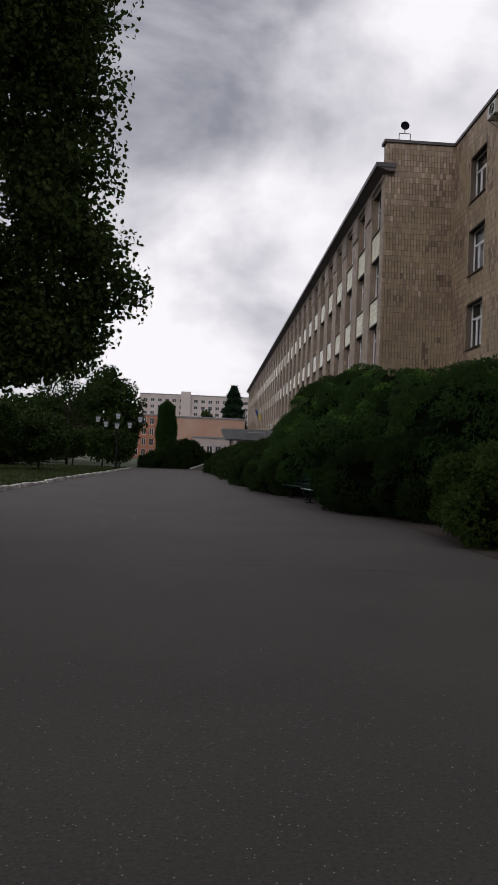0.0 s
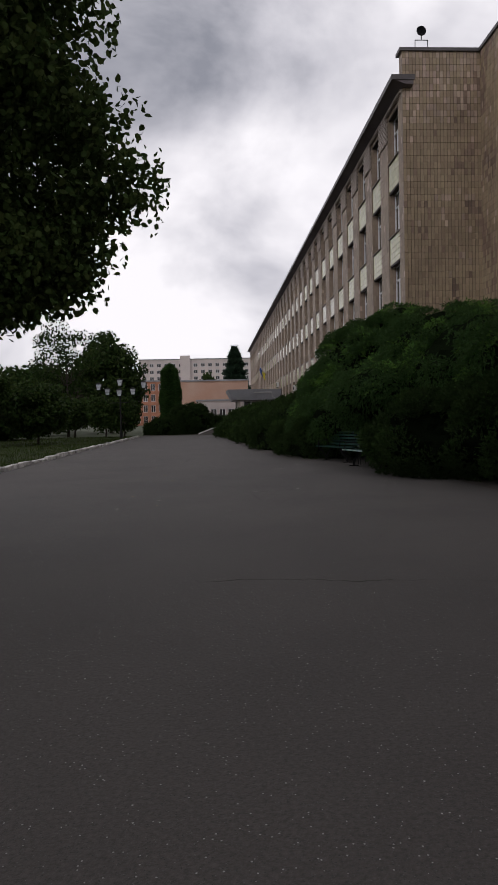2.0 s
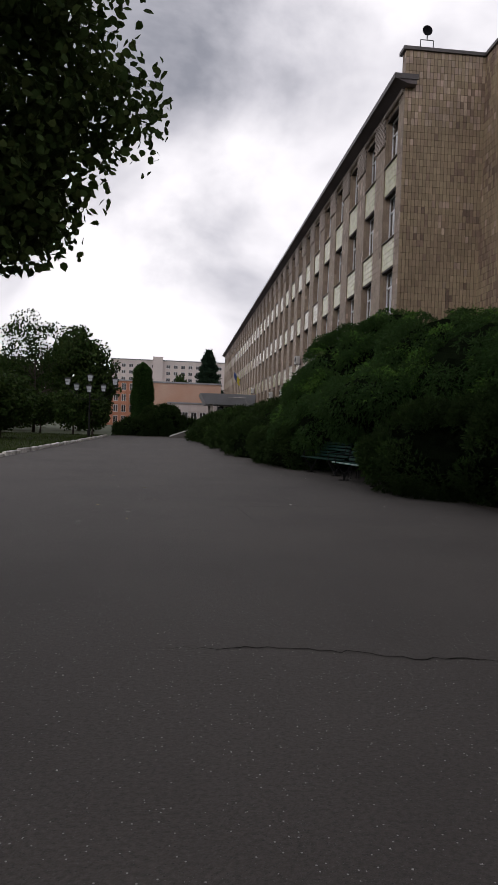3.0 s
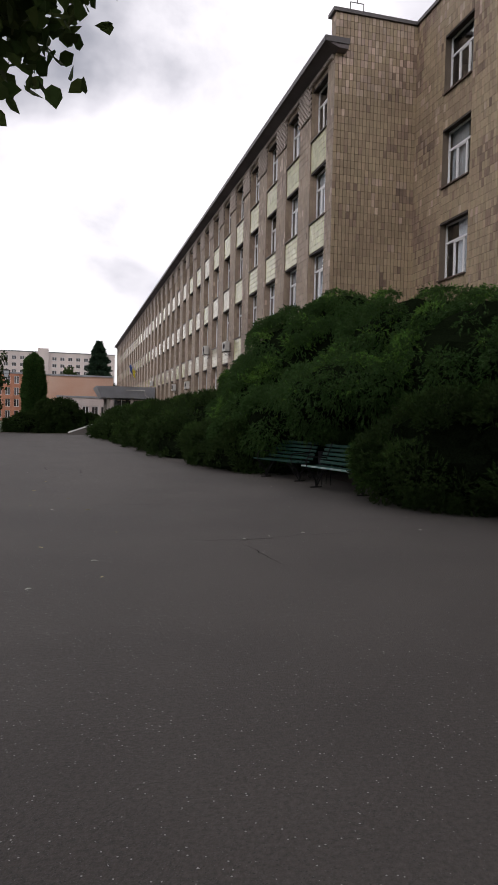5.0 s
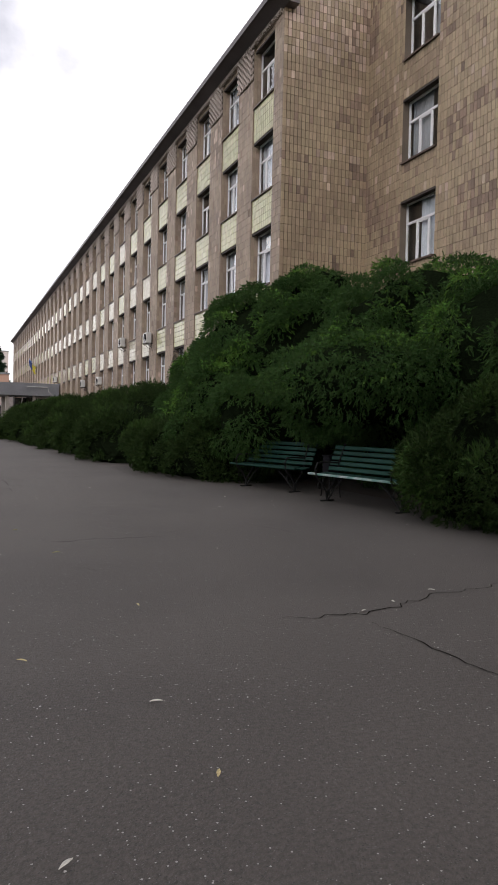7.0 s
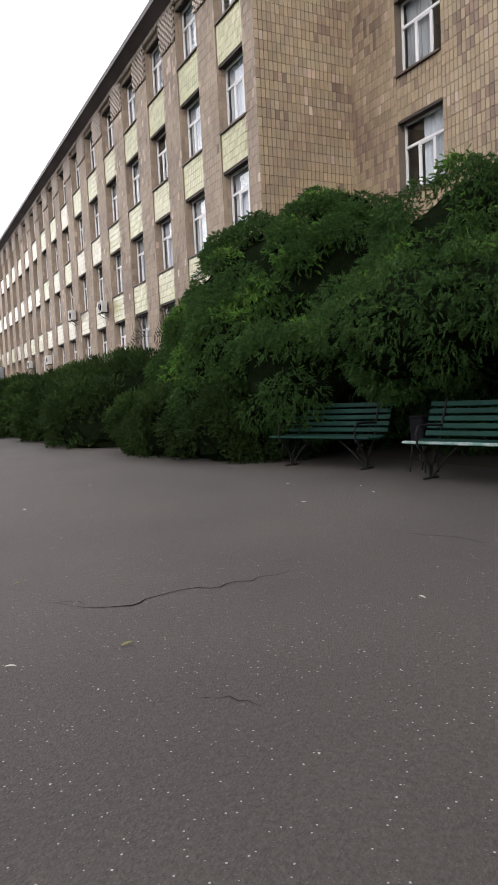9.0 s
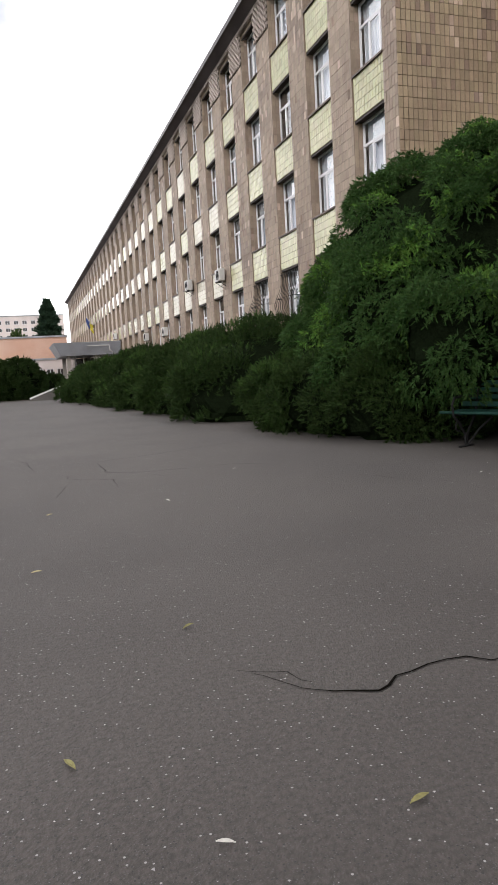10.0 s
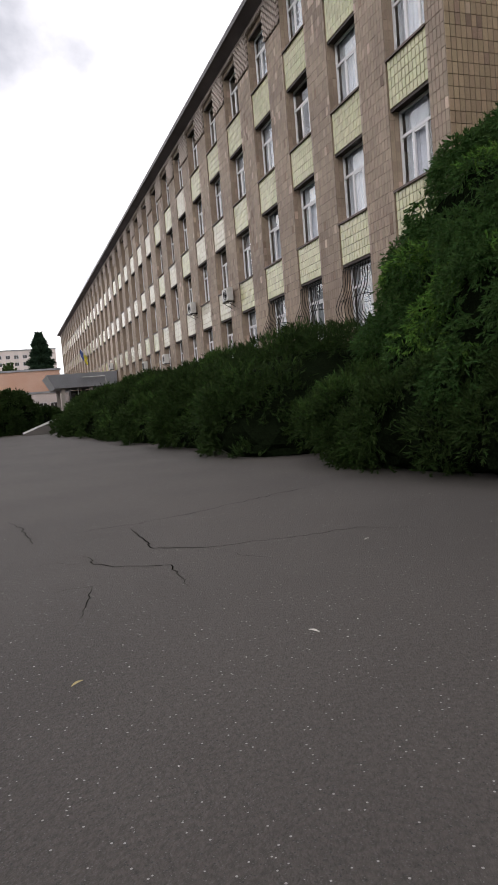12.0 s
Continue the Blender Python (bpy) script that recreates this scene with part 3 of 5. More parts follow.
    # pierced concrete screens at the heads of the piers
    screen = Solid()
    w, cell = PITCH - WIN - 0.02, 0.13
    n, m = int(w / cell), 11
    for layer in (0, 1):
        for i in range(n):
            for j in range(m):
                if (i + j + layer) % 2 == 0:
                    y, z = w * i / n, 1.36 * j / m
                    screen.box(-0.11 + 0.055 * layer, -0.055 + 0.055 * layer, y, y + w / n * 1.02, z, z + 1.36 / m * 1.02)
    me = share("lattice_screen", screen, [LATTICE])
    for a, b in piers[1:-1]:
        ob = child("lattice_screen", me, top, "pierced concrete screen with a chequer of holes")
        ob.matrix_basis = pose(WALL_X, a + 0.01, 15.12)
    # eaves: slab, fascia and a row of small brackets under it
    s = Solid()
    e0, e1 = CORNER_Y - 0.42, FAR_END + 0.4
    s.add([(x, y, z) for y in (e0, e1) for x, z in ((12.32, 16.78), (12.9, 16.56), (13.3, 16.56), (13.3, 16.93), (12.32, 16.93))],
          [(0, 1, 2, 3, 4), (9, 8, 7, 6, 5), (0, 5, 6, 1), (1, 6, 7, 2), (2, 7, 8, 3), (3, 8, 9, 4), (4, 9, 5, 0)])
    s.make("roof_overhang", SOFFIT, top, "dark overhanging eaves")
    Solid().box(13.302, 25.5, CORNER_Y + 0.52, e1, 16.6, 16.9).make("roof", ROOFING, top, "flat grey roof")
    s = Solid().box(12.28, 12.32, CORNER_Y - 0.45, FAR_END + 0.45, 16.74, 16.97).box(12.28, 13.35, CORNER_Y - 0.46, CORNER_Y - 0.42, 16.74, 16.97)
    s.make("fascia", FLASHING, top, "dark metal edging of the roof")
    s, y = Solid(), CORNER_Y + 0.1
    while y < FAR_END:
        s.box(12.78, 12.9, y, y + 0.07, 16.4, 16.56)
        y += 0.16
    tagged(s.make("bracket_strip", LATTICE, top, "row of small pale brackets under the eaves"), kind="stuff")
    # behind the windows: floors, a corridor wall, the roof's other side
    s = Solid()
    for z in (2.1, 5.75, 9.4, 13.05, 16.4):
        s.box(WALL_X + 0.42, 25.3, CORNER_Y + 0.5, FAR_END, z, z + 0.2)
    s.box(18.5, 18.7, CORNER_Y + 0.5, FAR_END, 0, 16.4).box(25.1, 25.4, CORNER_Y + 0.5, FAR_END, 0, 16.4)
    for k in range(2, BAYS, 2):
        y = FIRST + PITCH * k - 0.8
        s.box(WALL_X + 0.42, 18.5, y - 0.1, y + 0.1, 0, 16.4)
    s.make("inner_wall", ROOM, top, "plain plastered inner walls and floors")
    Solid().box(WALL_X, 25.4, FAR_END, FAR_END + 0.4, 0, 16.56).make("end_wall", PIER_FAR, top, "brown far gable")
    return top


def wing():
    """The taller wing that stands forward: its end wall faces the drive, its side wall is parallel to the long facade."""
    rng = random.Random(8)
    top = thing("school_wing", "taller projecting wing of the school in brown clay tiles", "building")
    s = Solid().box(WALL_X + 0.003, 25.5, CORNER_Y, CORNER_Y + 0.5, 0.0, PARAPET - 0.1)
    end = s.make("end_wall", JOINT, top, "windowless tile-clad end wall with water stains")
    tiles(end, "wall_tile", [(WALL_X - 0.012, B_X, 1.8, PARAPET - 0.1)], 0.158, 0.30, CORNER_Y, pick_gable, 300, 21, axis="y", near=lambda a, z: 6 < z < 13 and a < 15.6)
    # corner return of the end wall on the facade side, above the eaves
    tiles(end, "wall_tile", [(CORNER_Y + 0.004, CORNER_Y + 0.5, 17.0, PARAPET - 0.1)], 0.215, 0.305, WALL_X + 0.003, pick_tile, 0, 23)
    y0, y1 = 12.0, CORNER_Y
    ws = [(40.73, 0), (34.5, 0), (30.9, 0)]
    sills, h = [3.4, 7.05, 10.68, 14.33], WIN_H
    s = Solid()
    cuts = [y1] + [v for w, _ in ws for v in (w, w - WIN)] + [y0]
    for i in range(0, len(cuts), 2):
        s.box(B_X, B_X + 0.42, cuts[i + 1], cuts[i], 0.0, PARAPET - 0.1)
    for w, _ in ws:
        levels = [0.0] + [v for z in sills for v in (z, z + h)] + [PARAPET - 0.1]
        for i in range(0, len(levels), 2):
            s.box(B_X, B_X + 0.42, w - WIN, w, levels[i], levels[i + 1])
    side = s.make("side_wall", JOINT, top, "tile-clad side wall with rust-brown stains")
    rects = [(cuts[i + 1] + 0.002, cuts[i] - 0.002, 1.8, PARAPET - 0.1) for i in range(0, 2, 2)]
    for w, _ in ws[:1]:
        for i in range(2, 10, 2):
            levels = [0.0] + [v for z in sills for v in (z, z + h)] + [PARAPET - 0.1]
            rects.append((w - WIN + 0.002, w - 0.002, levels[i] + 0.004, levels[i + 1] - 0.04))
    rects.append((28.0, cuts[2] - 0.002, 1.8, PARAPET - 0.1))
    free = lambda a, z, r: None if any(w - WIN < a < w for w, _ in ws[1:]) else pick_side(a, z, r)
    tiles(side, "wall_tile", rects, 0.158, 0.30, B_X, free, 300, 22, near=lambda a, z: 7 < z < 13.5 and a > 36)
    for w, _ in ws:
        for z in sills:
            # every wing window gets a curtain, in place of sky reflected in its panes
            window(top, B_X, w - WIN, z, h, rng, choices=(0, 4, 1, 2, 3))
    # parapet cap and roof
    s = Solid().box(WALL_X - 0.14, 25.6, CORNER_Y - 0.10, CORNER_Y + 0.6, PARAPET - 0.1, PARAPET + 0.05).box(B_X - 0.1, B_X + 0.6, y0, CORNER_Y - 0.10, PARAPET - 0.1, PARAPET + 0.05)
    s.make("parapet_cap", FLASHING, top, "dark metal parapet capping")
    Solid().box(B_X + 0.42, 25.5, y0, CORNER_Y, PARAPET - 0.9, PARAPET - 0.6).make("roof", ROOFING, top, "flat felt roof")
    s = Solid()
    for z in (2.4, 6.1, 9.75, 13.4):
        s.box(B_X + 0.42, 25.3, y0, CORNER_Y, z, z + 0.2)
    s.box(21.5, 21.7, y0, CORNER_Y, 0, 17.4).box(25.1, 25.5, y0, CORNER_Y, 0, 17.5).box(B_X, 25.5, y0 - 0.4, y0, 0, PARAPET)
    for y in (42.0, 35.0, 28.0):
        s.box(B_X + 0.42, 21.5, y - 0.1, y + 0.1, 0, 17.4)
    s.make("inner_wall", ROOM, top, "plain plastered inner walls and floors")
    return top


def dish():
    ob = thing("roof_dish", "round dark loudspeaker dish on a thin metal frame on the parapet", "antenna", (13.9, CORNER_Y + 0.25, PARAPET + 0.05))
    s = Solid()
    for x in (-0.3, 0.3):
        s.tube([(x, 0, 0), (x, 0, 0.5)], 0.02, 5)
    s.tube([(-0.3, 0, 0.5), (0.3, 0, 0.5)], 0.02, 5).tube([(0, 0, 0.5), (0, 0, 0.78)], 0.025, 5)
    s.make("frame", IRON, ob, "thin metal frame")
    v, f, rings, seg = [(0, 0.06, 0.92)], [], 4, 20
    for r in range(1, rings + 1):
        for k in range(seg):
            t = 2 * math.pi * k / seg
            q = r / rings
            v.append((0.22 * q * math.cos(t), 0.06 - 0.10 * q * q, 0.92 + 0.22 * q * math.sin(t)))
    f += [(0, 1 + k, 1 + (k + 1) % seg) for k in range(seg)]
    for r in range(rings - 1):
        f += [(1 + r * seg + k, 1 + (r + 1) * seg + k, 1 + (r + 1) * seg + (k + 1) % seg, 1 + r * seg + (k + 1) % seg) for k in range(seg)]
    d = mesh_object("dish", v, f, BIN, ob, "dark shallow dish", smooth=True)
    md = d.modifiers.new("thick", "SOLIDIFY"); md.thickness = 0.02


def window_grille(y, z):
    ob = thing("window_grille", "black wrought-iron grille bulging out over a ground-floor window", "grille", (WALL_X, y, z), group="ground-floor grilles")
    for i in range(10):
        yy = 0.1 + (WIN - 0.2) * i / 9
        pts = [(0.02 if q in (0, 8) else -0.05 - 0.33 * math.sin(math.pi * (q / 8) ** 1.7) ** 2, yy + 0.05 * math.sin(q * 1.2 + i), 2.15 * (1 - q / 8)) for q in range(9)][::-1]
        Solid().tube(pts, 0.013, 4).make("bar", IRON, ob)
    for zz in (0.1, 1.05, 2.05):
        x = -0.05 - (0.2 if zz < 1.5 and zz > 0.5 else 0)
        Solid().tube([(0.03, 0.05, zz), (x, 0.1, zz), (x, WIN - 0.1, zz), (0.03, WIN - 0.05, zz)], 0.013, 4).make("rail", IRON, ob)
    return ob


def air_conditioner(y, z, wall_x=WALL_X):
    ob = thing("air_conditioner", "cream air-conditioner unit on brackets on the school facade", "air conditioner", (wall_x - 0.02, y, z), group="facade air conditioners")
    Solid().soft_box(-0.42, -0.10, -0.42, 0.42, 0.05, 0.68, 0.02).make("casing", AC_BODY, ob)
    s = Solid()
    for k in range(3):
        r = 0.08 + 0.08 * k
        s.tube([(-0.43, -0.08 + r * math.cos(t * 0.5236), 0.36 + r * math.sin(t * 0.5236)) for t in range(13)], 0.012, 4)
    s.make("fan_grille", BIN, ob, "dark round fan grille")
    for q in (-0.3, 0.3):
        Solid().tube([(0.0, q, 0.02), (-0.45, q, 0.02)], 0.02, 4).tube([(0.0, q, -0.25), (-0.4, q, 0.0)], 0.015, 4).make("bracket", IRON, ob)
    return ob


# ---- benches ----
def bench(at, turn, length, worn):
    """A slatted park bench: runs along local y, faces -x."""
    ob = thing("park_bench", "green-painted slatted park bench with curled wrought-iron legs", "bench", at, turn, group="benches by the shrubs")
    L = length / 2
    for i in range(5):
        x = 0.02 + 0.088 * i
        Solid().soft_box(x, x + 0.07, -L, L, 0.42 + 0.004 * (i - 2) ** 2, 0.453 + 0.004 * (i - 2) ** 2, 0.008).make("seat_slat", BENCH_WORN if i == 0 and worn else BENCH_PAINT, ob, "worn pale front slat" if i == 0 and worn else "")
    for i in range(5):
        x, z = 0.50 + 0.035 * i, 0.53 + 0.088 * i
        s = Solid().soft_box(-0.015, 0.015, -L, L, -0.033, 0.033, 0.007)
        o = s.make("back_slat", BENCH_PAINT, ob)
        o.matrix_basis = pose(x, 0, z, 0, 20, 0)
    for y in (-L + 0.22, L - 0.22):
        s = Solid()
        s.tube([(0.27, y, 0.0), (0.25, y, 0.16), (0.15, y, 0.3), (0.03, y, 0.41), (0.03, y, 0.43)], 0.018, 6)
        s.tube([(0.27, y, 0.0), (0.29, y, 0.16), (0.4, y, 0.3), (0.48, y, 0.42), (0.55, y, 0.7), (0.66, y, 0.95)], 0.018, 6)
        s.tube([(0.03, y, 0.42), (0.47, y, 0.42)], 0.016, 6)
        s.tube([(0.03, y, 0.42), (0.0, y, 0.55), (0.05, y, 0.64), (0.2, y, 0.65), (0.52, y, 0.63)], 0.016, 6)
        s.tube([(0.27, y + 0.02, 0.02), (0.24, y + 0.22, 0.24), (0.22, y + 0.42, 0.40)] if y < 0 else [(0.27, y - 0.02, 0.02), (0.24, y - 0.22, 0.24), (0.22, y - 0.42, 0.40)], 0.014, 6)
        s.tube([(0.12 + 0.06 * math.cos(t), y, 0.27 + 0.06 * math.sin(t)) for t in [0.6 * q for q in range(10)]], 0.01, 5)
        s.tube([(0.13, y, 0.005), (0.41, y, 0.005)], 0.02, 6)
        s.make("leg", IRON, ob, "curled black iron leg with armrest")
    return ob


def litter_bin(at):
    ob = thing("litter_bin", "dark plastic litter bin on thin metal legs between the benches", "bin", at)
    Solid().soft_box(-0.115, 0.115, -0.12, 0.12, 0.38, 0.72, 0.015).make("body", BIN, ob)
    Solid().soft_box(-0.125, 0.125, -0.13, 0.13, 0.70, 0.735, 0.01).make("rim", BIN, ob)
    for x in (-0.09, 0.09):
        for y in (-0.1, 0.1):
            Solid().tube([(x, y, 0.38), (x * 1.2, y * 1.5, 0.0)], 0.012, 5).make("leg", IRON, ob)


# ---- plants ----
def sphere_points(rng, n):
    p = rng.normal(size=(n, 3))
    return p / np.linalg.norm(p, axis=1)[:, None]


def lumpy(p, seed, size, amount):
    """Small bumps along the normal, the same for core and foliage."""
    return np.array([amount * noise.noise((q[0] / size + seed, q[1] / size, q[2] / size)) + amount * 0.5 * noise.noise((q[0] / size * 2.7, q[1] / size * 2.7 + seed, q[2] / size * 2.7)) for q in p])


def sprays(points, dirs, length, width, rng, cup=0.0):
    """Leaf-like rhombs at points along dirs: two triangles each, bent a little."""
    n = len(points)
    side = np.cross(dirs, sphere_points(rng, n))
    side /= np.maximum(1e-6, np.linalg.norm(side, axis=1))[:, None]
    up = np.cross(side, dirs)
    L = (length * rng.uniform(0.6, 1.3, n))[:, None]
    W = (width * rng.uniform(0.7, 1.3, n))[:, None]
    a = points
    b = points + dirs * L * 0.5 + side * W * 0.5 - up * cup * L
    c = points + dirs * L - up * cup * L * 2.2
    d = points + dirs * L * 0.5 - side * W * 0.5 - up * cup * L
    return np.stack([a, b, c, d], 1).reshape(-1, 3)


def needles(points, dirs, length, width, rng):
    """Slim pointed scales: one triangle each."""
    n = len(points)
    side = np.cross(dirs, sphere_points(rng, n))
    side /= np.maximum(1e-6, np.linalg.norm(side, axis=1))[:, None]
    L = (length * rng.uniform(0.6, 1.35, n))[:, None]
    W = (width * rng.uniform(0.7, 1.3, n))[:, None]
    return np.stack([points - side * W * 0.5, points + side * W * 0.5, points + dirs * L], 1).reshape(-1, 3)


def ovate(points, dirs, length, width, rng):
    """Pointed broad leaves, six corners each, folded a little along the midrib."""
    n = len(points)
    side = np.cross(dirs, sphere_points(rng, n))
    side /= np.maximum(1e-6, np.linalg.norm(side, axis=1))[:, None]
    up = np.cross(side, dirs)
    L = (length * rng.uniform(0.6, 1.25, n))[:, None]
    W = (width * rng.uniform(0.75, 1.2, n))[:, None]
    put = lambda a, b, c: points + dirs * L * a + side * W * b + up * L * c
    return np.stack([put(0, 0, 0), put(0.22, 0.40, 0.05), put(0.58, 0.42, 0.0), put(1.0, 0, -0.14), put(0.58, -0.42, 0.0), put(0.22, -0.40, 0.05)], 1).reshape(-1, 3)


def shrub(name, label, category, lobes, count, mats, seed, length=0.20, width=0.055, droop=0.25, bump=0.2, size=0.5, bright=(), group="", core=0.9, fan=11, broad=False, hollow=(), tuft=0.45):
    """A dense evergreen: lumpy rounded lobes (centre, radii) with a shade-dark inner mass and thousands of small
    sprays, some young and bright, more of them on top as if lit from above.
    """
    rng = np.random.default_rng(seed)
    c = np.array([l[0] for l in lobes], float)
    r = np.array([l[1] for l in lobes], float)
    area = (r[:, 0] * r[:, 1] + r[:, 1] * r[:, 2] + r[:, 0] * r[:, 2]) * 4.19
    # tufts stand close together over the lobes' skin; the sprays clothe the tufts, and shade falls between them
    T, TN, TR = [], [], []
    for k in range(len(lobes)):
        m = max(8, int(1.6 * area[k] / (math.pi * tuft * tuft)))
        d = sphere_points(rng, m)
        p = c[k] + d * r[k]
        nrm = d / r[k]
        nrm /= np.linalg.norm(nrm, axis=1)[:, None]
        p = p + nrm * (lumpy(p, seed, size, bump) - 0.35 * tuft)[:, None]
        ok = p[:, 2] > -0.1
        for j in range(len(lobes)):
            if j != k:
                q = (p - c[j]) / r[j]
                ok &= (q * q).sum(1) > 0.72
        # no tufts in the hollows: the core's painted shade shows as a gap
        for hc, hr in hollow:
            ok &= ((p - np.array(hc)) ** 2).sum(1) > hr * hr
        T.append(p[ok]); TN.append(nrm[ok]); TR.append(tuft * rng.uniform(0.6, 1.25, int(ok.sum())))
    T, TN, TR = np.concatenate(T), np.concatenate(TN), np.concatenate(TR)
    of = rng.choice(len(T), count, p=TR ** 2 / (TR ** 2).sum())
    d = sphere_points(rng, count) + TN[of] * 0.75 + np.array([0, 0, 0.25])
    d /= np.linalg.norm(d, axis=1)[:, None]
    deep = 1.0 - np.abs(rng.normal(0, 0.16, count))
    p = T[of] + d * (TR[of] * deep)[:, None] * np.array([1.0, 1.0, 0.85])
    ok = p[:, 2] > 0.03
    for k in range(len(lobes)):
        q = (p - c[k]) / r[k]
        ok &= (q * q).sum(1) > 0.6
    P, N = p[ok], d[ok]
    # each point bears a drooping frond: leaflets left and right of a short stem
    stem = N * 0.7 + sphere_points(rng, len(P)) * 0.6 + np.array([0, 0, -droop])
    stem /= np.linalg.norm(stem, axis=1)[:, None]
    side = np.cross(stem, sphere_points(rng, len(P)))
    side /= np.maximum(1e-6, np.linalg.norm(side, axis=1))[:, None]
    reach = length * rng.uniform(0.7, 1.4, (len(P), 1))
    verts = []
    for q in range(fan):
        u = q / (fan - 1)
        at = P + stem * reach * u * 0.8 - np.array([0, 0, 0.25 * droop]) * reach * u * u
        d = stem * (0.55 + 0.5 * u) + side * ((-1) ** q) * (0.85 - 0.6 * u) + rng.normal(0, 0.15, P.shape)
        d /= np.linalg.norm(d, axis=1)[:, None]
        verts.append(sprays(at, d, length * (0.62 - 0.12 * u), width, rng, 0.10) if broad else needles(at, d, length * (0.60 - 0.15 * u), width, rng))
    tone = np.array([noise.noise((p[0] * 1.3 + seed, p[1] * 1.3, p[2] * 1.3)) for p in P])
    # young patches, plus top light painted in: upward-facing sprays turn bright more often
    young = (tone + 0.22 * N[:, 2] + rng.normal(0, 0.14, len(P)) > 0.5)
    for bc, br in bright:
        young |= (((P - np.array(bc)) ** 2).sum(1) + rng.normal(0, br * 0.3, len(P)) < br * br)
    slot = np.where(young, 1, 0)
    V = np.concatenate(verts)
    F = np.arange(len(V)).reshape(-1, 4 if broad else 3)
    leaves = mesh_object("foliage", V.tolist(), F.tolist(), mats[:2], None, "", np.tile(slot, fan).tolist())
    base = np.array([c[:, 0].mean(), c[:, 1].mean(), 0.0])
    ob = thing(name, label, category, tuple(base), group=group)
    leaves.parent = ob
    leaves.matrix_parent_inverse = Matrix.Translation(-Vector(base))
    # lumpy core, its near-black colour in place of shade between the tufts
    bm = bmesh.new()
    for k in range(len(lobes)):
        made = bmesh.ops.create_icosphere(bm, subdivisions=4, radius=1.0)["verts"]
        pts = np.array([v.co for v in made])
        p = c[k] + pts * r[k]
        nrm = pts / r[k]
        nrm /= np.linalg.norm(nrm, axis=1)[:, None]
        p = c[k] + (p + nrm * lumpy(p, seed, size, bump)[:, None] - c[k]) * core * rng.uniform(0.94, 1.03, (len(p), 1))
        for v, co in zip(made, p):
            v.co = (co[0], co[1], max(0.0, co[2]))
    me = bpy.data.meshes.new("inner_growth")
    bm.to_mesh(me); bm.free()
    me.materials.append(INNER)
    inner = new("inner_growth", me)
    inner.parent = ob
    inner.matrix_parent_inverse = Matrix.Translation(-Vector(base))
    return ob


def branchy(rng, start, direction, length, radius, depth, out, tips, spread=0.6, up=0.15):
    """Grows a limb as a bent tube, then its branches; gathers twig points."""
    pts, p, d = [Vector(start)], Vector(start), Vector(direction).normalized()
    steps = 5
    for i in range(steps):
        d = (d + Vector((rng.uniform(-0.16, 0.16), rng.uniform(-0.16, 0.16), rng.uniform(-0.1, 0.1) + up * 0.3))).normalized()
        p = p + d * length / steps
        pts.append(p.copy())
    out.tube(pts, radius, 7 if depth > 2 else 5 if depth > 1 else 4, end=radius * 0.5)
    if depth <= 1:
        tips.extend(pts[1:])
        return
    for i in range(5 if depth > 1 else 3):
        at = pts[1 + (i % (steps))]
        a = rng.uniform(0, 6.283)
        side = d.orthogonal().normalized()
        side.rotate(Matrix.Rotation(a, 3, d))
        nd = (d * (1 - spread) + side * spread + Vector((0, 0, up))).normalized()
        branchy(rng, at, nd, length * rng.uniform(0.5, 0.72), radius * 0.5, depth - 1, out, tips, spread, up)
    tips.append(pts[-1])


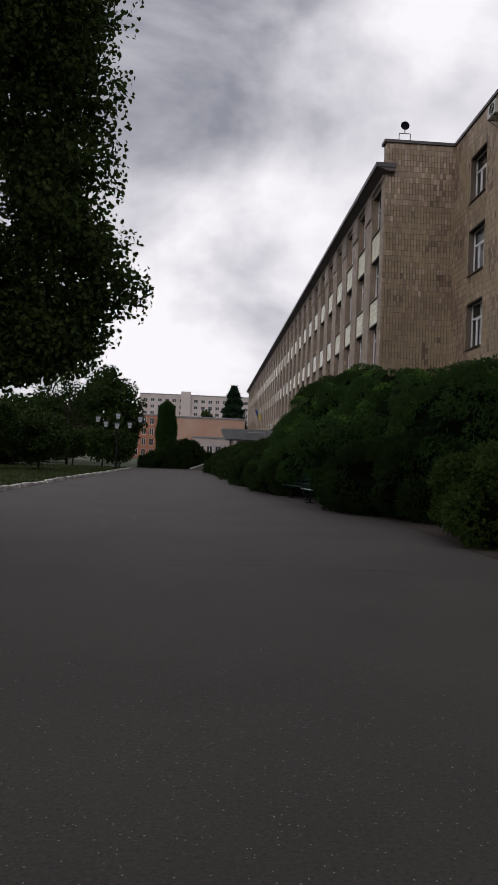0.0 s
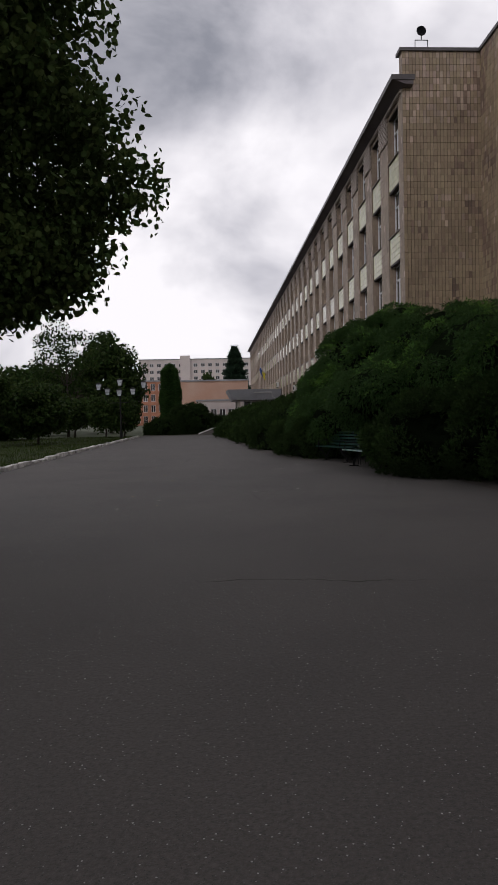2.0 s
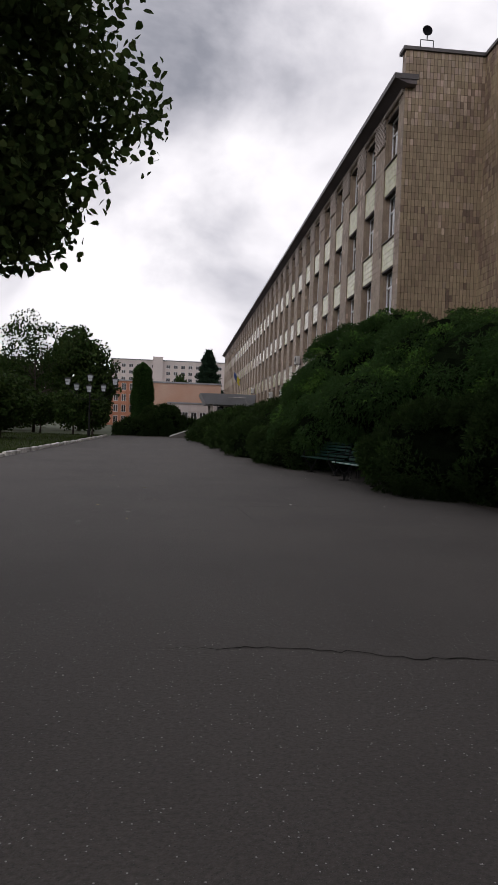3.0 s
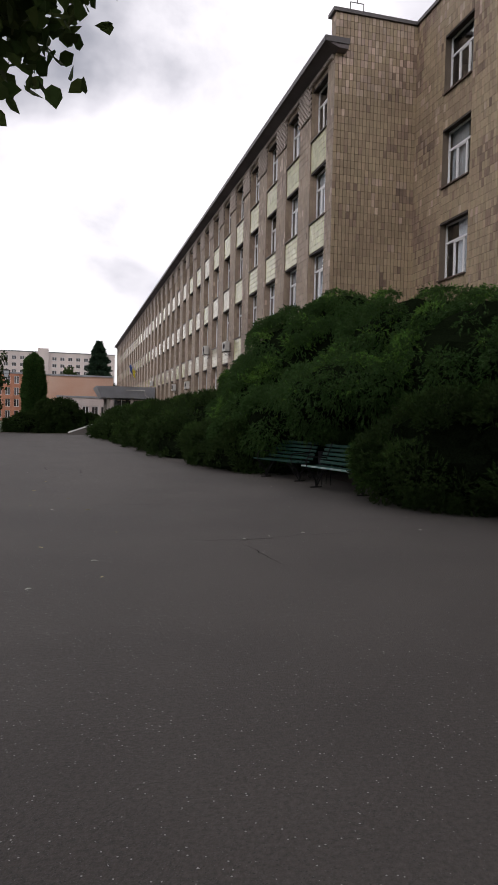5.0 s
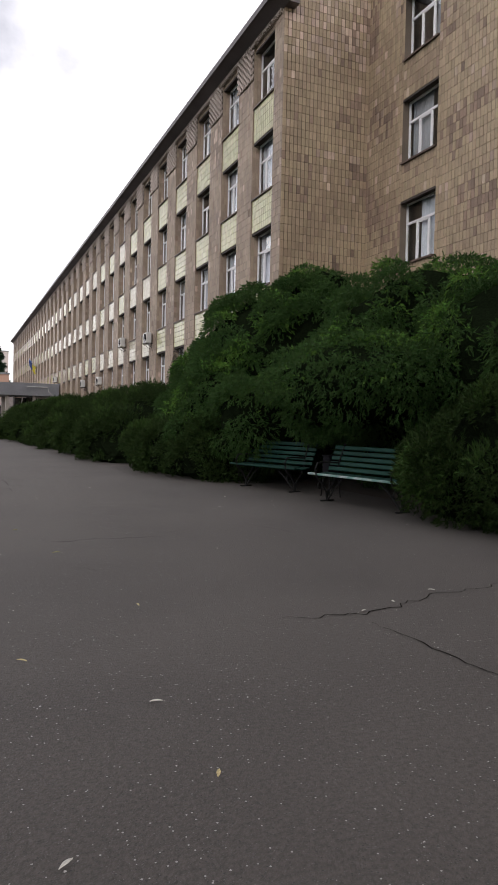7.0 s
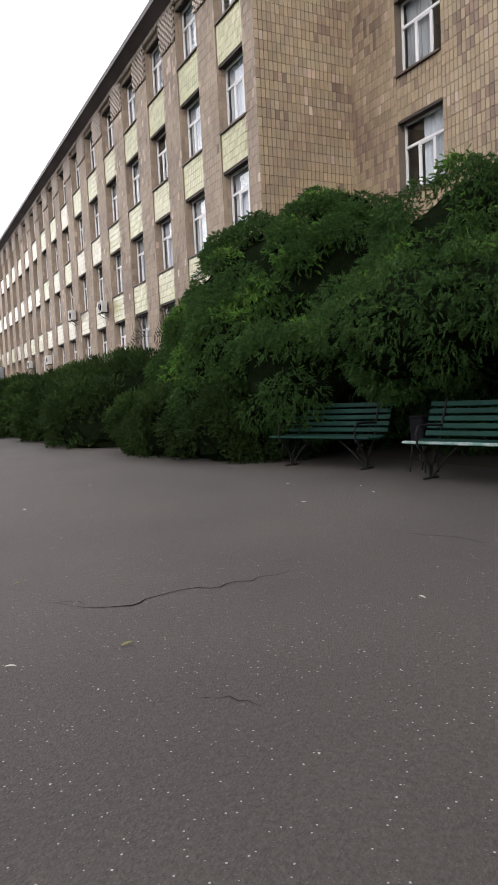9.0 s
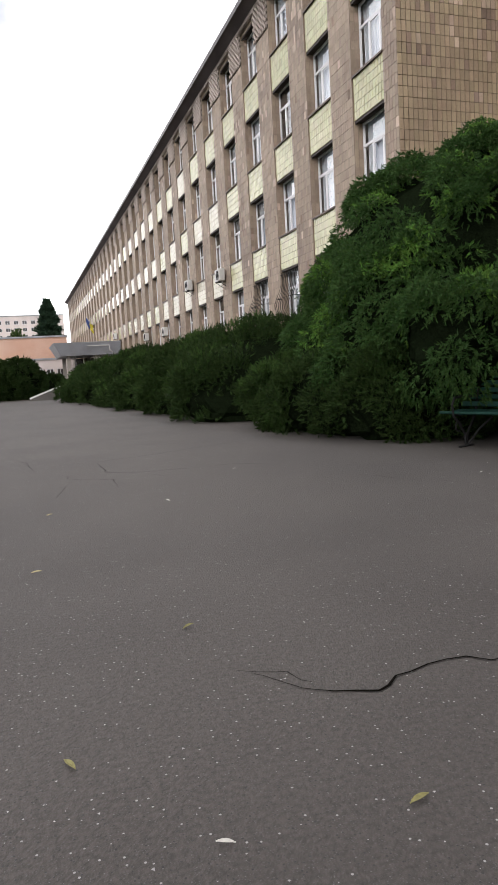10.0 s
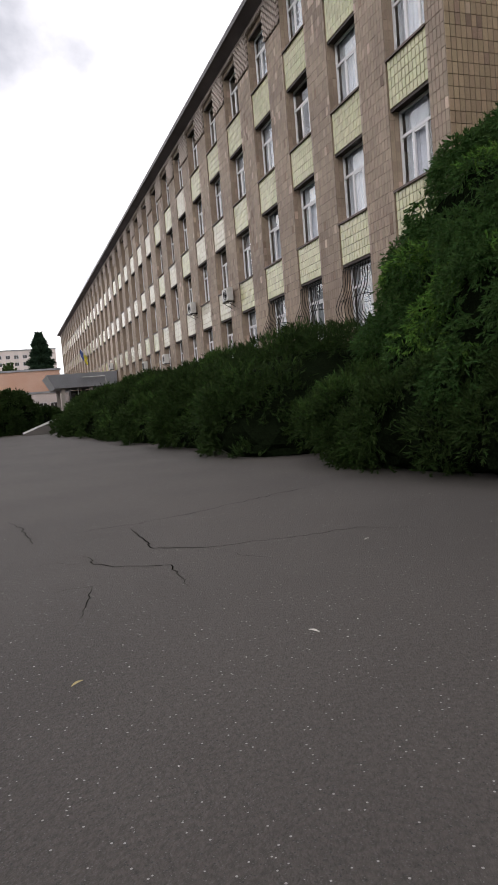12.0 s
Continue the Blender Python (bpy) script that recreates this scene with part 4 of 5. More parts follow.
def broad_tree(name, label, at, trunk_h, trunk_r, centre, radii, leaves, leaf_len, mat, seed, limbs=9, inside=0.55, bark=BARK, thin=0.0, clump=0.55, group="", more=(), fill=55):
    """A broad-leaved tree: trunk, limbs that reach into the crown, twigs, and leaves in clumps with gaps between."""
    rng, nr = random.Random(seed), np.random.default_rng(seed)
    ob = thing(name, label, "tree", at, group=group)
    base, C, R = Vector(at), np.array(centre, float) - np.array(at), np.array(radii, float)
    wood, tips = Solid(), []
    wood.tube([(0, 0, -0.1), (0.05, 0.02, trunk_h * 0.5), (0, 0.08, trunk_h), (C[0] * 0.3, C[1] * 0.3, C[2])], trunk_r, 10, end=trunk_r * 0.45)
    for k in range(limbs):
        a = 2 * math.pi * (k + rng.uniform(-0.3, 0.3)) / limbs
        z = trunk_h + (C[2] - trunk_h) * (k % 3) / 3
        d = Vector((math.cos(a), math.sin(a), rng.uniform(0.0, 0.8)))
        reach = float(np.mean(R[:2])) * rng.uniform(0.36, 0.5)
        branchy(rng, (C[0] * 0.25 * (k % 3) / 3, 0.05, z), d, reach, trunk_r * 0.42, 3, wood, tips)
    wood.make("trunk", bark, ob, "dark trunk with spreading limbs", True)
    # clump centres fill the crown's outer shell, more or less evenly, with holes
    n_cl = max(60, leaves // fill)
    d = sphere_points(nr, n_cl * 2)
    rad = nr.uniform(inside, 1.0, len(d)) ** 0.6
    cl = C + d * R * rad[:, None]
    for mc, mr, part_of in more:
        # lower boughs beside the main crown
        k = int(len(cl) * part_of)
        cl[:k] = np.array(mc) - np.array(at) + d[:k] * np.array(mr) * rad[:k, None]
        cl = np.roll(cl, -k, 0)
    keep = np.array([noise.noise((q[0] * 0.45 + seed, q[1] * 0.45, q[2] * 0.45)) for q in cl]) > -0.25 + thin
    cl = cl[keep]
    cl = cl[np.random.default_rng(seed + 1).permutation(len(cl))][:n_cl]
    bulge = np.array([noise.noise((q[0] * 0.35, q[1] * 0.35 + seed, q[2] * 0.35)) for q in cl])
    cl = C + (cl - C) * (1 + 0.22 * bulge)[:, None]
    per = leaves // len(cl)
    p = np.repeat(cl, per, 0) + np.clip(nr.normal(0, clump, (per * len(cl), 3)), -1.5 * clump, 1.5 * clump) * np.array([1, 1, 0.75])
    ok = p[:, 2] > 0.4
    p = p[ok]
    dirs = sphere_points(nr, len(p)) + np.array([0, 0, -0.5])
    dirs /= np.linalg.norm(dirs, axis=1)[:, None]
    v = ovate(p, dirs, leaf_len, leaf_len * 0.85, nr)
    mesh_object("crown", v.tolist(), np.arange(len(v)).reshape(-1, 6).tolist(), mat, ob, "uneven leafy crown with gaps")
    return ob


def columnar(name, label, at, h, r, mat, seed, count=9000, length=0.3, taper=0.5, ragged=0.28):
    """A narrow conifer: a tapering, lumpy column of sprays round a core coloured dark for inner shade."""
    nr = np.random.default_rng(seed)
    ob = thing(name, label, "tree", at)
    u = nr.random(count) ** 0.9
    prof = np.where(u < 0.12, 0.55 + u * 3.75, 1 - taper * (np.maximum(0, u - 0.12) / 0.88) ** 1.6) * np.where(u > 0.93, (1.0 - u) / 0.07 * 0.8 + 0.2, 1)
    a = nr.uniform(0, 2 * math.pi, count)
    wob = np.array([noise.noise((math.cos(q) * 1.5 + seed, math.sin(q) * 1.5, w * h * 0.55)) for q, w in zip(a, u)])
    rad = r * prof * (1 + ragged * wob + (ragged - 0.28) * 0.9 * np.sin(u * 58 + 2.5 * np.sin(a))) * nr.uniform(0.86, 1.03, count)
    p = np.stack([rad * np.cos(a), rad * np.sin(a), 0.05 + u * h], 1)
    d = np.stack([np.cos(a), np.sin(a), np.full(count, 0.6)], 1) + sphere_points(nr, count) * 0.7
    d /= np.linalg.norm(d, axis=1)[:, None]
    v = np.concatenate([sprays(p, d, length, length * 0.35, nr, 0.1), sprays(p, -d + np.array([0, 0, 1.2]), length, length * 0.35, nr, 0.1)])
    mesh_object("foliage", v.tolist(), np.arange(len(v)).reshape(-1, 4).tolist(), mat, ob)
    # core coloured near black for the shade within the column
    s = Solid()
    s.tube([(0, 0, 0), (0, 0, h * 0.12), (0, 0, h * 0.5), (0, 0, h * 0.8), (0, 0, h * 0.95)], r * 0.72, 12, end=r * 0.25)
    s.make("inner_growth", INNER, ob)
    return ob


def needles_tree(at, h, r, seed):
    """A tall spire-like conifer with ragged tiers."""
    return columnar("conifer_tree", "tall dark ragged conifer rising behind the low buildings", at, h, r, CONIFER, seed, 9000, 1.0, 0.82, 0.6)


# ---- distance ----
def far_block(name, label, x0, x1, y, depth, h, mat, cols, rows, win_w, win_h, z0, dz, side=0.8, mats_pane=None, lintel=False):
    """A building seen from its front (facing -y): wall, roof slab, and windows each with a frame and pane set into recesses."""
    ob = thing(name, label, "building", (x0, y, 0))
    w = x1 - x0
    step = (w - 2 * side) / cols
    s = Solid()
    xs = [0.0] + [v for i in range(cols) for v in (side + step * (i + 0.5) - win_w / 2, side + step * (i + 0.5) + win_w / 2)] + [w]
    for i in range(0, len(xs), 2):
        s.box(xs[i], xs[i + 1], 0, depth, 0, h)
    for i in range(1, len(xs) - 1, 2):
        zs = [0.0] + [v for j in range(rows) for v in (z0 + dz * j, z0 + dz * j + win_h)] + [h]
        for j in range(0, len(zs), 2):
            s.box(xs[i], xs[i + 1], 0.004, depth - 0.004, zs[j], zs[j + 1])
        s.box(xs[i], xs[i + 1], 0.9, depth - 0.01, zs[1] - 0.01, zs[-2] + 0.01)
    s.make("wall", mat, ob)
    Solid().box(-0.25, w + 0.25, -0.25, depth + 0.25, h, h + 0.35).make("roof", ROOFING, ob, "flat roof edge")
    pane = share("pane", Solid().box(0, win_w, 0.25, 0.28, 0, win_h), [DARK_PANE])
    fr = Solid()
    t = 0.09
    fr.box(0, t, 0.18, 0.25, 0, win_h).box(win_w - t, win_w, 0.18, 0.25, 0, win_h).box(win_w / 2 - t / 2, win_w / 2 + t / 2, 0.18, 0.25, 0, win_h).box(0, win_w, 0.18, 0.25, 0, t).box(0, win_w, 0.18, 0.25, win_h - t, win_h)
    fme = share("window", fr, [PVC])
    for i in range(cols):
        for j in range(rows):
            f = child("window", fme, ob, "")
            f.matrix_basis = pose(xs[1 + 2 * i], 0, z0 + dz * j)
            child("pane", pane, f)
    return ob


def lamp_post():
    ob = thing("street_lamp", "black park lamp post with a cluster of square white lanterns", "lamp", (-3.1, 62.5, 0.05))
    s = Solid().tube([(0, 0, 0), (0, 0, 0.5)], 0.11, 10).tube([(0, 0, 0.5), (0, 0, 3.75)], 0.055, 8)
    s.make("pole", IRON, ob, "black metal pole")
    places = [(-1.55, 0.0, 3.65), (-0.85, -0.45, 3.25), (0.0, 0.1, 3.95), (0.05, -0.75, 3.15), (1.0, -0.4, 3.25), (1.75, 0.1, 3.75)]
    for x, y, z in places:
        Solid().tube([(0, 0, 2.7), (x * 0.5, y * 0.5, 2.65), (x, y, z - 0.22), (x, y, z)], 0.02, 6).make("arm", IRON, ob)
        cab = Solid()
        for sx in (-1, 1):
            for sy in (-1, 1):
                cab.tube([(x + sx * 0.13, y + sy * 0.13, z), (x + sx * 0.2, y + sy * 0.2, z + 0.42)], 0.016, 4)
        cab.box(x - 0.14, x + 0.14, y - 0.14, y + 0.14, z - 0.02, z + 0.01)
        cab.add([(x - 0.24, y - 0.24, z + 0.42), (x + 0.24, y - 0.24, z + 0.42), (x + 0.24, y + 0.24, z + 0.42), (x - 0.24, y + 0.24, z + 0.42), (x, y, z + 0.56)], [(3, 2, 1, 0), (0, 1, 4), (1, 2, 4), (2, 3, 4), (3, 0, 4)])
        cab.box(x - 0.17, x + 0.17, y - 0.17, y + 0.17, z + 0.2, z + 0.215)
        lan = cab.make("lantern", IRON, ob, "black lantern frame with pale glass")
        g = Solid()
        b, t = 0.115, 0.18
        g.add([(x + sx * q, y + sy * q, zz) for q, zz in ((b, z + 0.01), (t, z + 0.41)) for sx, sy in ((-1, -1), (1, -1), (1, 1), (-1, 1))], [(3, 2, 1, 0), (4, 5, 6, 7), (0, 1, 5, 4), (1, 2, 6, 5), (2, 3, 7, 6), (3, 0, 4, 7)])
        g.make("lantern_glass", LAMP_GLASS, lan, "milky glass")
    return ob


def porch():
    ob = thing("entrance_canopy", "grey sheet-metal canopy with sloping ends over the school entrance", "canopy", (0, 101, 0))
    # fascia leans outwards towards the top
    v = [(6.5, 0.6, 3.75), (12.88, 0.6, 3.75), (12.88, 9.5, 3.75), (6.5, 9.5, 3.75), (5.75, 0.0, 5.15), (12.88, 0.0, 5.15), (12.88, 10.0, 5.15), (5.75, 10.0, 5.15)]
    Solid().add(v, [(3, 2, 1, 0), (4, 5, 6, 7), (0, 1, 5, 4), (1, 2, 6, 5), (2, 3, 7, 6), (3, 0, 4, 7)]).make("canopy_box", METAL_SHEET, ob, "dented grey metal fascia")
    for x, y in ((7.3, 1.2), (10.2, 1.2), (7.3, 8.8), (10.2, 8.8)):
        Solid().soft_box(x - 0.2, x + 0.2, y - 0.2, y + 0.2, 0.0, 3.75, 0.02).make("column", CONCRETE, ob, "square concrete column")
    Solid().tube([(9.3, -0.03, 4.72), (11.6, -0.03, 4.72), (11.65, 0.0, 4.2), (12.8, 0.2, 3.3)], 0.05, 6).make("drainpipe", WHITE_PAINT, ob, "white bent drainpipe")
    Solid().box(8.2, 12.8, 9.6, 9.9, 0.0, 3.7).box(8.0, 8.15, 2.0, 9.6, 0.0, 3.7).make("entrance_screen", DARK_PANE, ob, "dark glazed entrance wall")
    Solid().box(8.9, 9.0, 1.9, 2.0, 0.0, 3.7).box(10.6, 10.75, 1.9, 2.0, 0.0, 3.7).make("door_post", WHITE_PAINT, ob)
    return ob


def stair():
    ob = thing("stone_steps", "short concrete steps with sloping white-capped side walls", "steps", (2.9, ROAD_END - 0.4, 0))
    for i in range(5):
        Solid().soft_box(0.35 * i, 2.2, -0.9, 0.9, 0.16 * i, 0.16 * i + 0.16, 0.01).make("step", DARK_CONCRETE, ob)
    for y in (-1.05, 1.05):
        Solid().add([(x, y + q, z) for q in (-0.1, 0.1) for x, z in ((-0.4, 0), (2.2, 0), (2.2, 0.78), (1.5, 0.78), (-0.4, 0.1))], [(0, 1, 2, 3, 4), (9, 8, 7, 6, 5), (0, 5, 6, 1), (1, 6, 7, 2), (2, 7, 8, 3), (3, 8, 9, 4), (4, 9, 5, 0)]).make("side_wall", DARK_CONCRETE, ob)
        Solid().add([(x, y + q, z) for q in (-0.105, 0.105) for x, z in ((-0.4, 0.1), (1.5, 0.78), (1.5, 0.83), (-0.4, 0.15))], [(0, 1, 2, 3), (7, 6, 5, 4), (0, 4, 5, 1), (1, 5, 6, 2), (2, 6, 7, 3), (3, 7, 4, 0)]).make("coping", WHITE_PAINT, ob, "white-painted sloping coping")
    return ob


def flag(y, z, cloths):
    ob = thing("flag", "limp blue and yellow flag on a slanted facade pole", "flag", (WALL_X, y, z))
    Solid().tube([(0, 0, -0.9), (-1.0, 0, 0.9)], 0.025, 6).make("flagpole", WHITE_PAINT, ob)
    for k, m in enumerate(cloths):
        v, n = [], 8
        for i in range(n + 1):
            for j in range(2):
                t = i / n
                v.append((-1.0 + 0.45 * (j + k) + 0.05 * math.sin(i * 1.1 + j), 0.09 * math.sin(i * 0.9 + k * 1.5 + j), 0.88 - 0.75 * (j + k) * 0.9 - 1.15 * t))
        o = mesh_object("cloth", v, [(2 * i, 2 * i + 1, 2 * i + 3, 2 * i + 2) for i in range(n)], m, ob)
        o.modifiers.new("thick", "SOLIDIFY").thickness = 0.006


def fallen_leaf(x, y, mat, size, turn, label):
    v, n = [], 6
    for i in range(n + 1):
        t = i / n
        w = 0.17 * math.sin(math.pi * min(1, t * 1.02)) ** 0.8
        for sgn in (-1, 0, 1):
            v.append((size * (t - 0.5), size * w * sgn * 0.8, 0.008 + size * (0.05 * abs(sgn) + 0.06 * math.sin(t * 3.0))))
    f = [(3 * i + a, 3 * i + a + 1, 3 * i + a + 4, 3 * i + a + 3) for i in range(n) for a in (0, 1)]
    ob = mesh_object("fallen_leaf", v, f, mat)
    ob.matrix_basis = pose(x, y, 0, 0, 0, turn)
    ob.modifiers.new("thick", "SOLIDIFY").thickness = 0.002
    tagged(ob, label, "leaf", "litter on the asphalt")


# ---- build: setting ----
kerb_stones()
grass()
cracks()

# ---- build: shrubs beside the drive, nearest first ----
shrub("thuja_bush", "huge rounded dark green thuja beside the benches", "bush",
      [((10.0, 36.0, 1.5), (2.95, 2.75, 3.3)), ((10.8, 35.9, 3.5), (1.5, 1.4, 1.9)), ((9.45, 36.8, 2.9), (1.65, 1.6, 1.75)), ((10.3, 34.6, 2.3), (1.8, 1.2, 2.25)), ((10.6, 37.6, 1.6), (2.2, 2.0, 2.9)), ((8.5, 35.0, 1.3), (1.8, 1.6, 1.65)), ((8.3, 36.6, 0.9), (1.7, 1.6, 1.6)), ((8.0, 33.2, 1.25), (1.15, 1.0, 0.85))],
      56000, (THUJA, THUJA_BRIGHT), 31, hollow=(((9.35, 33.7, 2.95), 0.78), ((9.2, 33.4, 2.3), 0.6)), length=0.10, width=0.019, droop=0.55, bright=(((8.1, 32.9, 2.1), 0.5), ((8.4, 33.3, 2.3), 0.4)), bump=0.15)
shrub("juniper_bush", "low dark juniper spreading over the asphalt under a thuja", "bush",
      [((7.5, 35.7, 0.5), (1.45, 1.5, 0.95)), ((7.7, 34.3, 0.45), (1.35, 1.1, 0.85)), ((7.3, 37.3, 0.45), (1.25, 1.2, 0.85))],
      15000, (JUNIPER, JUNIPER_BRIGHT), 33, length=0.12, width=0.017, droop=-0.15, tuft=0.38, bump=0.12)
shrub("thuja_bush", "large rounded thuja arching over the park benches", "bush",
      [((10.9, 31.4, 2.3), (2.35, 2.1, 2.4)), ((11.2, 28.4, 2.0), (2.5, 2.3, 2.1)), ((11.4, 25.0, 1.7), (2.5, 2.6, 2.2)), ((8.65, 30.6, 1.95), (1.5, 2.3, 0.8))],
      50000, (THUJA, THUJA_BRIGHT), 37, length=0.10, width=0.019, droop=0.55, bump=0.15)
shrub("juniper_bush", "spreading dark juniper covering the end of a bench", "bush",
      [((9.35, 26.7, 0.8), (1.85, 1.7, 1.1)), ((10.4, 25.0, 1.0), (2.0, 2.1, 1.35)), ((8.75, 27.1, 0.45), (1.2, 1.1, 0.7))],
      28000, (JUNIPER, JUNIPER_BRIGHT), 41, length=0.12, width=0.017, droop=-0.15, tuft=0.4, bump=0.12)
shrub("leafy_shrub", "lighter green broad-leaved shrub at the edge of the drive", "bush",
      [((9.9, 20.6, 0.8), (1.2, 1.3, 0.8)), ((9.4, 19.6, 0.5), (0.75, 0.8, 0.6)), ((10.3, 19.2, 0.8), (1.1, 1.1, 0.9))],
      12000, (ELDER, ELDER), 43, length=0.10, width=0.045, droop=0.3, bump=0.15, core=0.74, fan=6, broad=True, tuft=0.38)
row = [(8.2, 41.4, 2.6, 2.35), (8.2, 45.4, 2.6, 2.35), (8.0, 49.4, 2.6, 2.25), (7.6, 53.6, 2.5, 2.25), (7.2, 57.8, 2.45, 2.1), (6.9, 61.8, 2.3, 2.0), (6.8, 65.8, 2.2, 1.9)]
for k, (x, y, r, h) in enumerate(row):
    shrub("juniper_bush", "low spreading juniper in the hedge along the school wall", "bush",
          [((x, y, 0.6), (r, 2.6, h - 0.8)), ((x - 1.1, y - 0.6, 0.35), (r * 0.62, 1.7, h * 0.42)), ((x + 1.6, y + 0.8, 0.7), (r * 0.8, 2.4, h - 0.7))],
          12500 - 1200 * k, (JUNIPER, JUNIPER_BRIGHT), 50 + k, length=0.17 + 0.02 * k, width=0.021 + 0.004 * k, droop=-0.15, group="juniper hedge", tuft=0.5, bump=0.12)
for k, (x, y, r, h) in enumerate([(7.4, 69.5, 2.0, 1.9), (8.6, 77.0, 2.6, 2.0), (9.0, 84.0, 2.6, 2.1), (9.2, 91.0, 2.6, 2.1)]):
    shrub("juniper_bush", "distant juniper of the hedge near the entrance", "bush", [((x, y, 0.6), (r, 3.4, h - 0.6)), ((x + 1.5, y + 1, 0.8), (r * 0.8, 3.0, h - 0.7))],
          4500, (JUNIPER, JUNIPER_BRIGHT), 60 + k, length=0.32, width=0.06, droop=-0.1, group="juniper hedge")
# the far end of the drive
shrub("hedge_bush", "dense dark hedge closing the end of the drive", "bush", [((1.7, 74.6, 0.9), (1.7, 1.6, 1.75)), ((3.4, 76.0, 0.5), (1.5, 1.6, 1.2)), ((-0.4, 74.0, 0.5), (1.7, 1.3, 1.0))], 8000, (JUNIPER, JUNIPER), 71, length=0.3, width=0.06)
columnar("columnar_thuja", "tall narrow columnar thuja at the end of the drive", (-0.65, 84.0, 0), 7.0, 1.0, THUJA, 73, 14000, 0.26, 0.35)

# ---- build: school ----
school()
wing()
dish()
for k in (1, 2, 3):
    window_grille(FIRST + PITCH * k, SILLS[0])
for y, z in ((61.0, 5.9), (68.0, 6.3), (76.2, 4.0), (84.0, 4.1), (103.0, 5.4)):
    air_conditioner(y, z)
air_conditioner(37.4, 16.95, B_X)
flag(126.5, 9.2, (BLUE_CLOTH, YELLOW_CLOTH))
porch()
stair()

# ---- build: benches ----
bench((7.2, 31.76, 0), 18.0, 1.82, False)
bench((7.47, 28.93, 0), 12.0, 2.1, True)
litter_bin((7.95, 30.35, 0))

# ---- build: park on the far side ----
broad_tree("maple_tree", "large dark maple overhanging the drive", (-3.8, 18.2, 0), 2.8, 0.25, (-2.6, 18.1, 6.6), (4.9, 3.1, 4.8), 150000, 0.088, TREE_LEAF, 81, 11, 0.3, clump=0.21, thin=-0.02, fill=75,
           more=(((0.95, 18.9, 4.5), (1.65, 0.9, 1.3), 0.15), ((1.15, 18.8, 6.5), (1.6, 1.1, 2.0), 0.17), ((0.95, 18.9, 3.15), (1.25, 0.8, 0.9), 0.15), ((1.35, 18.6, 8.6), (1.7, 1.2, 1.6), 0.12)))
# two maples out of view, added only to cast shade on the drive
for k, (x, y) in enumerate([(-3.4, 7.6), (-3.6, -4.0)]):
    broad_tree("maple_tree", "large unseen maple added to shade the drive", (x, y, 0), 3.2, 0.26, (x + 2.4, y, 9.2), (6.4, 5.6, 4.2), 34000, 0.34, TREE_LEAF, 83 + k, 9, 0.3, clump=0.5)
lamp_post()
for k, (x, y, r, h) in enumerate([(-7.1, 54.0, 2.0, 3.6), (-10.0, 50.5, 2.5, 4.2), (-3.4, 66.5, 1.2, 2.7), (-5.0, 67.5, 1.3, 2.8), (-9.0, 75.0, 3.0, 3.6)]):
    broad_tree("round_tree", "small round-headed dark tree on the lawn", (x, y, 0.03), 0.9, 0.09, (x, y, 0.45 + h * 0.52), (r, r, h * 0.48), 9000, 0.2, FAR_LEAF, 90 + k, 7, 0.3, clump=0.3, group="round trees on the lawn")
for k, (x, y, r, h) in enumerate([(-8.6, 95.0, 4.0, 11.8), (-16.5, 88.0, 5.5, 7.5), (-19.5, 70.0, 5.5, 6.5), (-22.0, 58.0, 5.0, 6.0), (-14.0, 64.0, 3.5, 4.6), (-20.0, 112.0, 7.5, 9.5)]):
    broad_tree("park_tree", "dense dark broad-leaved tree across the lawn", (x, y, 0), 2.0, 0.22, (x, y, h * 0.50), (r, r, h * 0.48), 15000, 0.42, FAR_LEAF, 100 + k, 8, 0.3, clump=0.6, group="trees across the lawn")
broad_tree("sparse_tree", "thin-crowned tree with sky showing through its twigs", (-10.2, 78.0, 0), 3.5, 0.16, (-10.2, 78.0, 7.6), (3.4, 3.2, 3.6), 4500, 0.24, FAR_LEAF, 120, 10, 0.5, thin=0.1, clump=0.45)

# ---- build: beyond ----
far_block("pink_brick_block", "windowless pinkish brick block beyond the school", -4.5, 12.6, 178, 18, 10.5, PINK_BRICK, 1, 1, 1.2, 0.8, 0.6, 3.0)
far_block("low_annex", "low pale annex with white-framed windows", 0.5, 11.5, 160, 10, 5.2, PANEL, 5, 1, 1.3, 2.2, 1.3, 3.0)
far_block("orange_house", "orange plastered house with tall dark windows", -24.0, -8.0, 195, 14, 11.6, ORANGE, 7, 4, 1.2, 1.9, 0.6, 2.85)
far_block("apartment_block", "pale nine-storey panel apartment block", -30.0, 23.0, 335, 14, 29.5, PANEL, 15, 9, 1.9, 1.6, 1.6, 3.05)
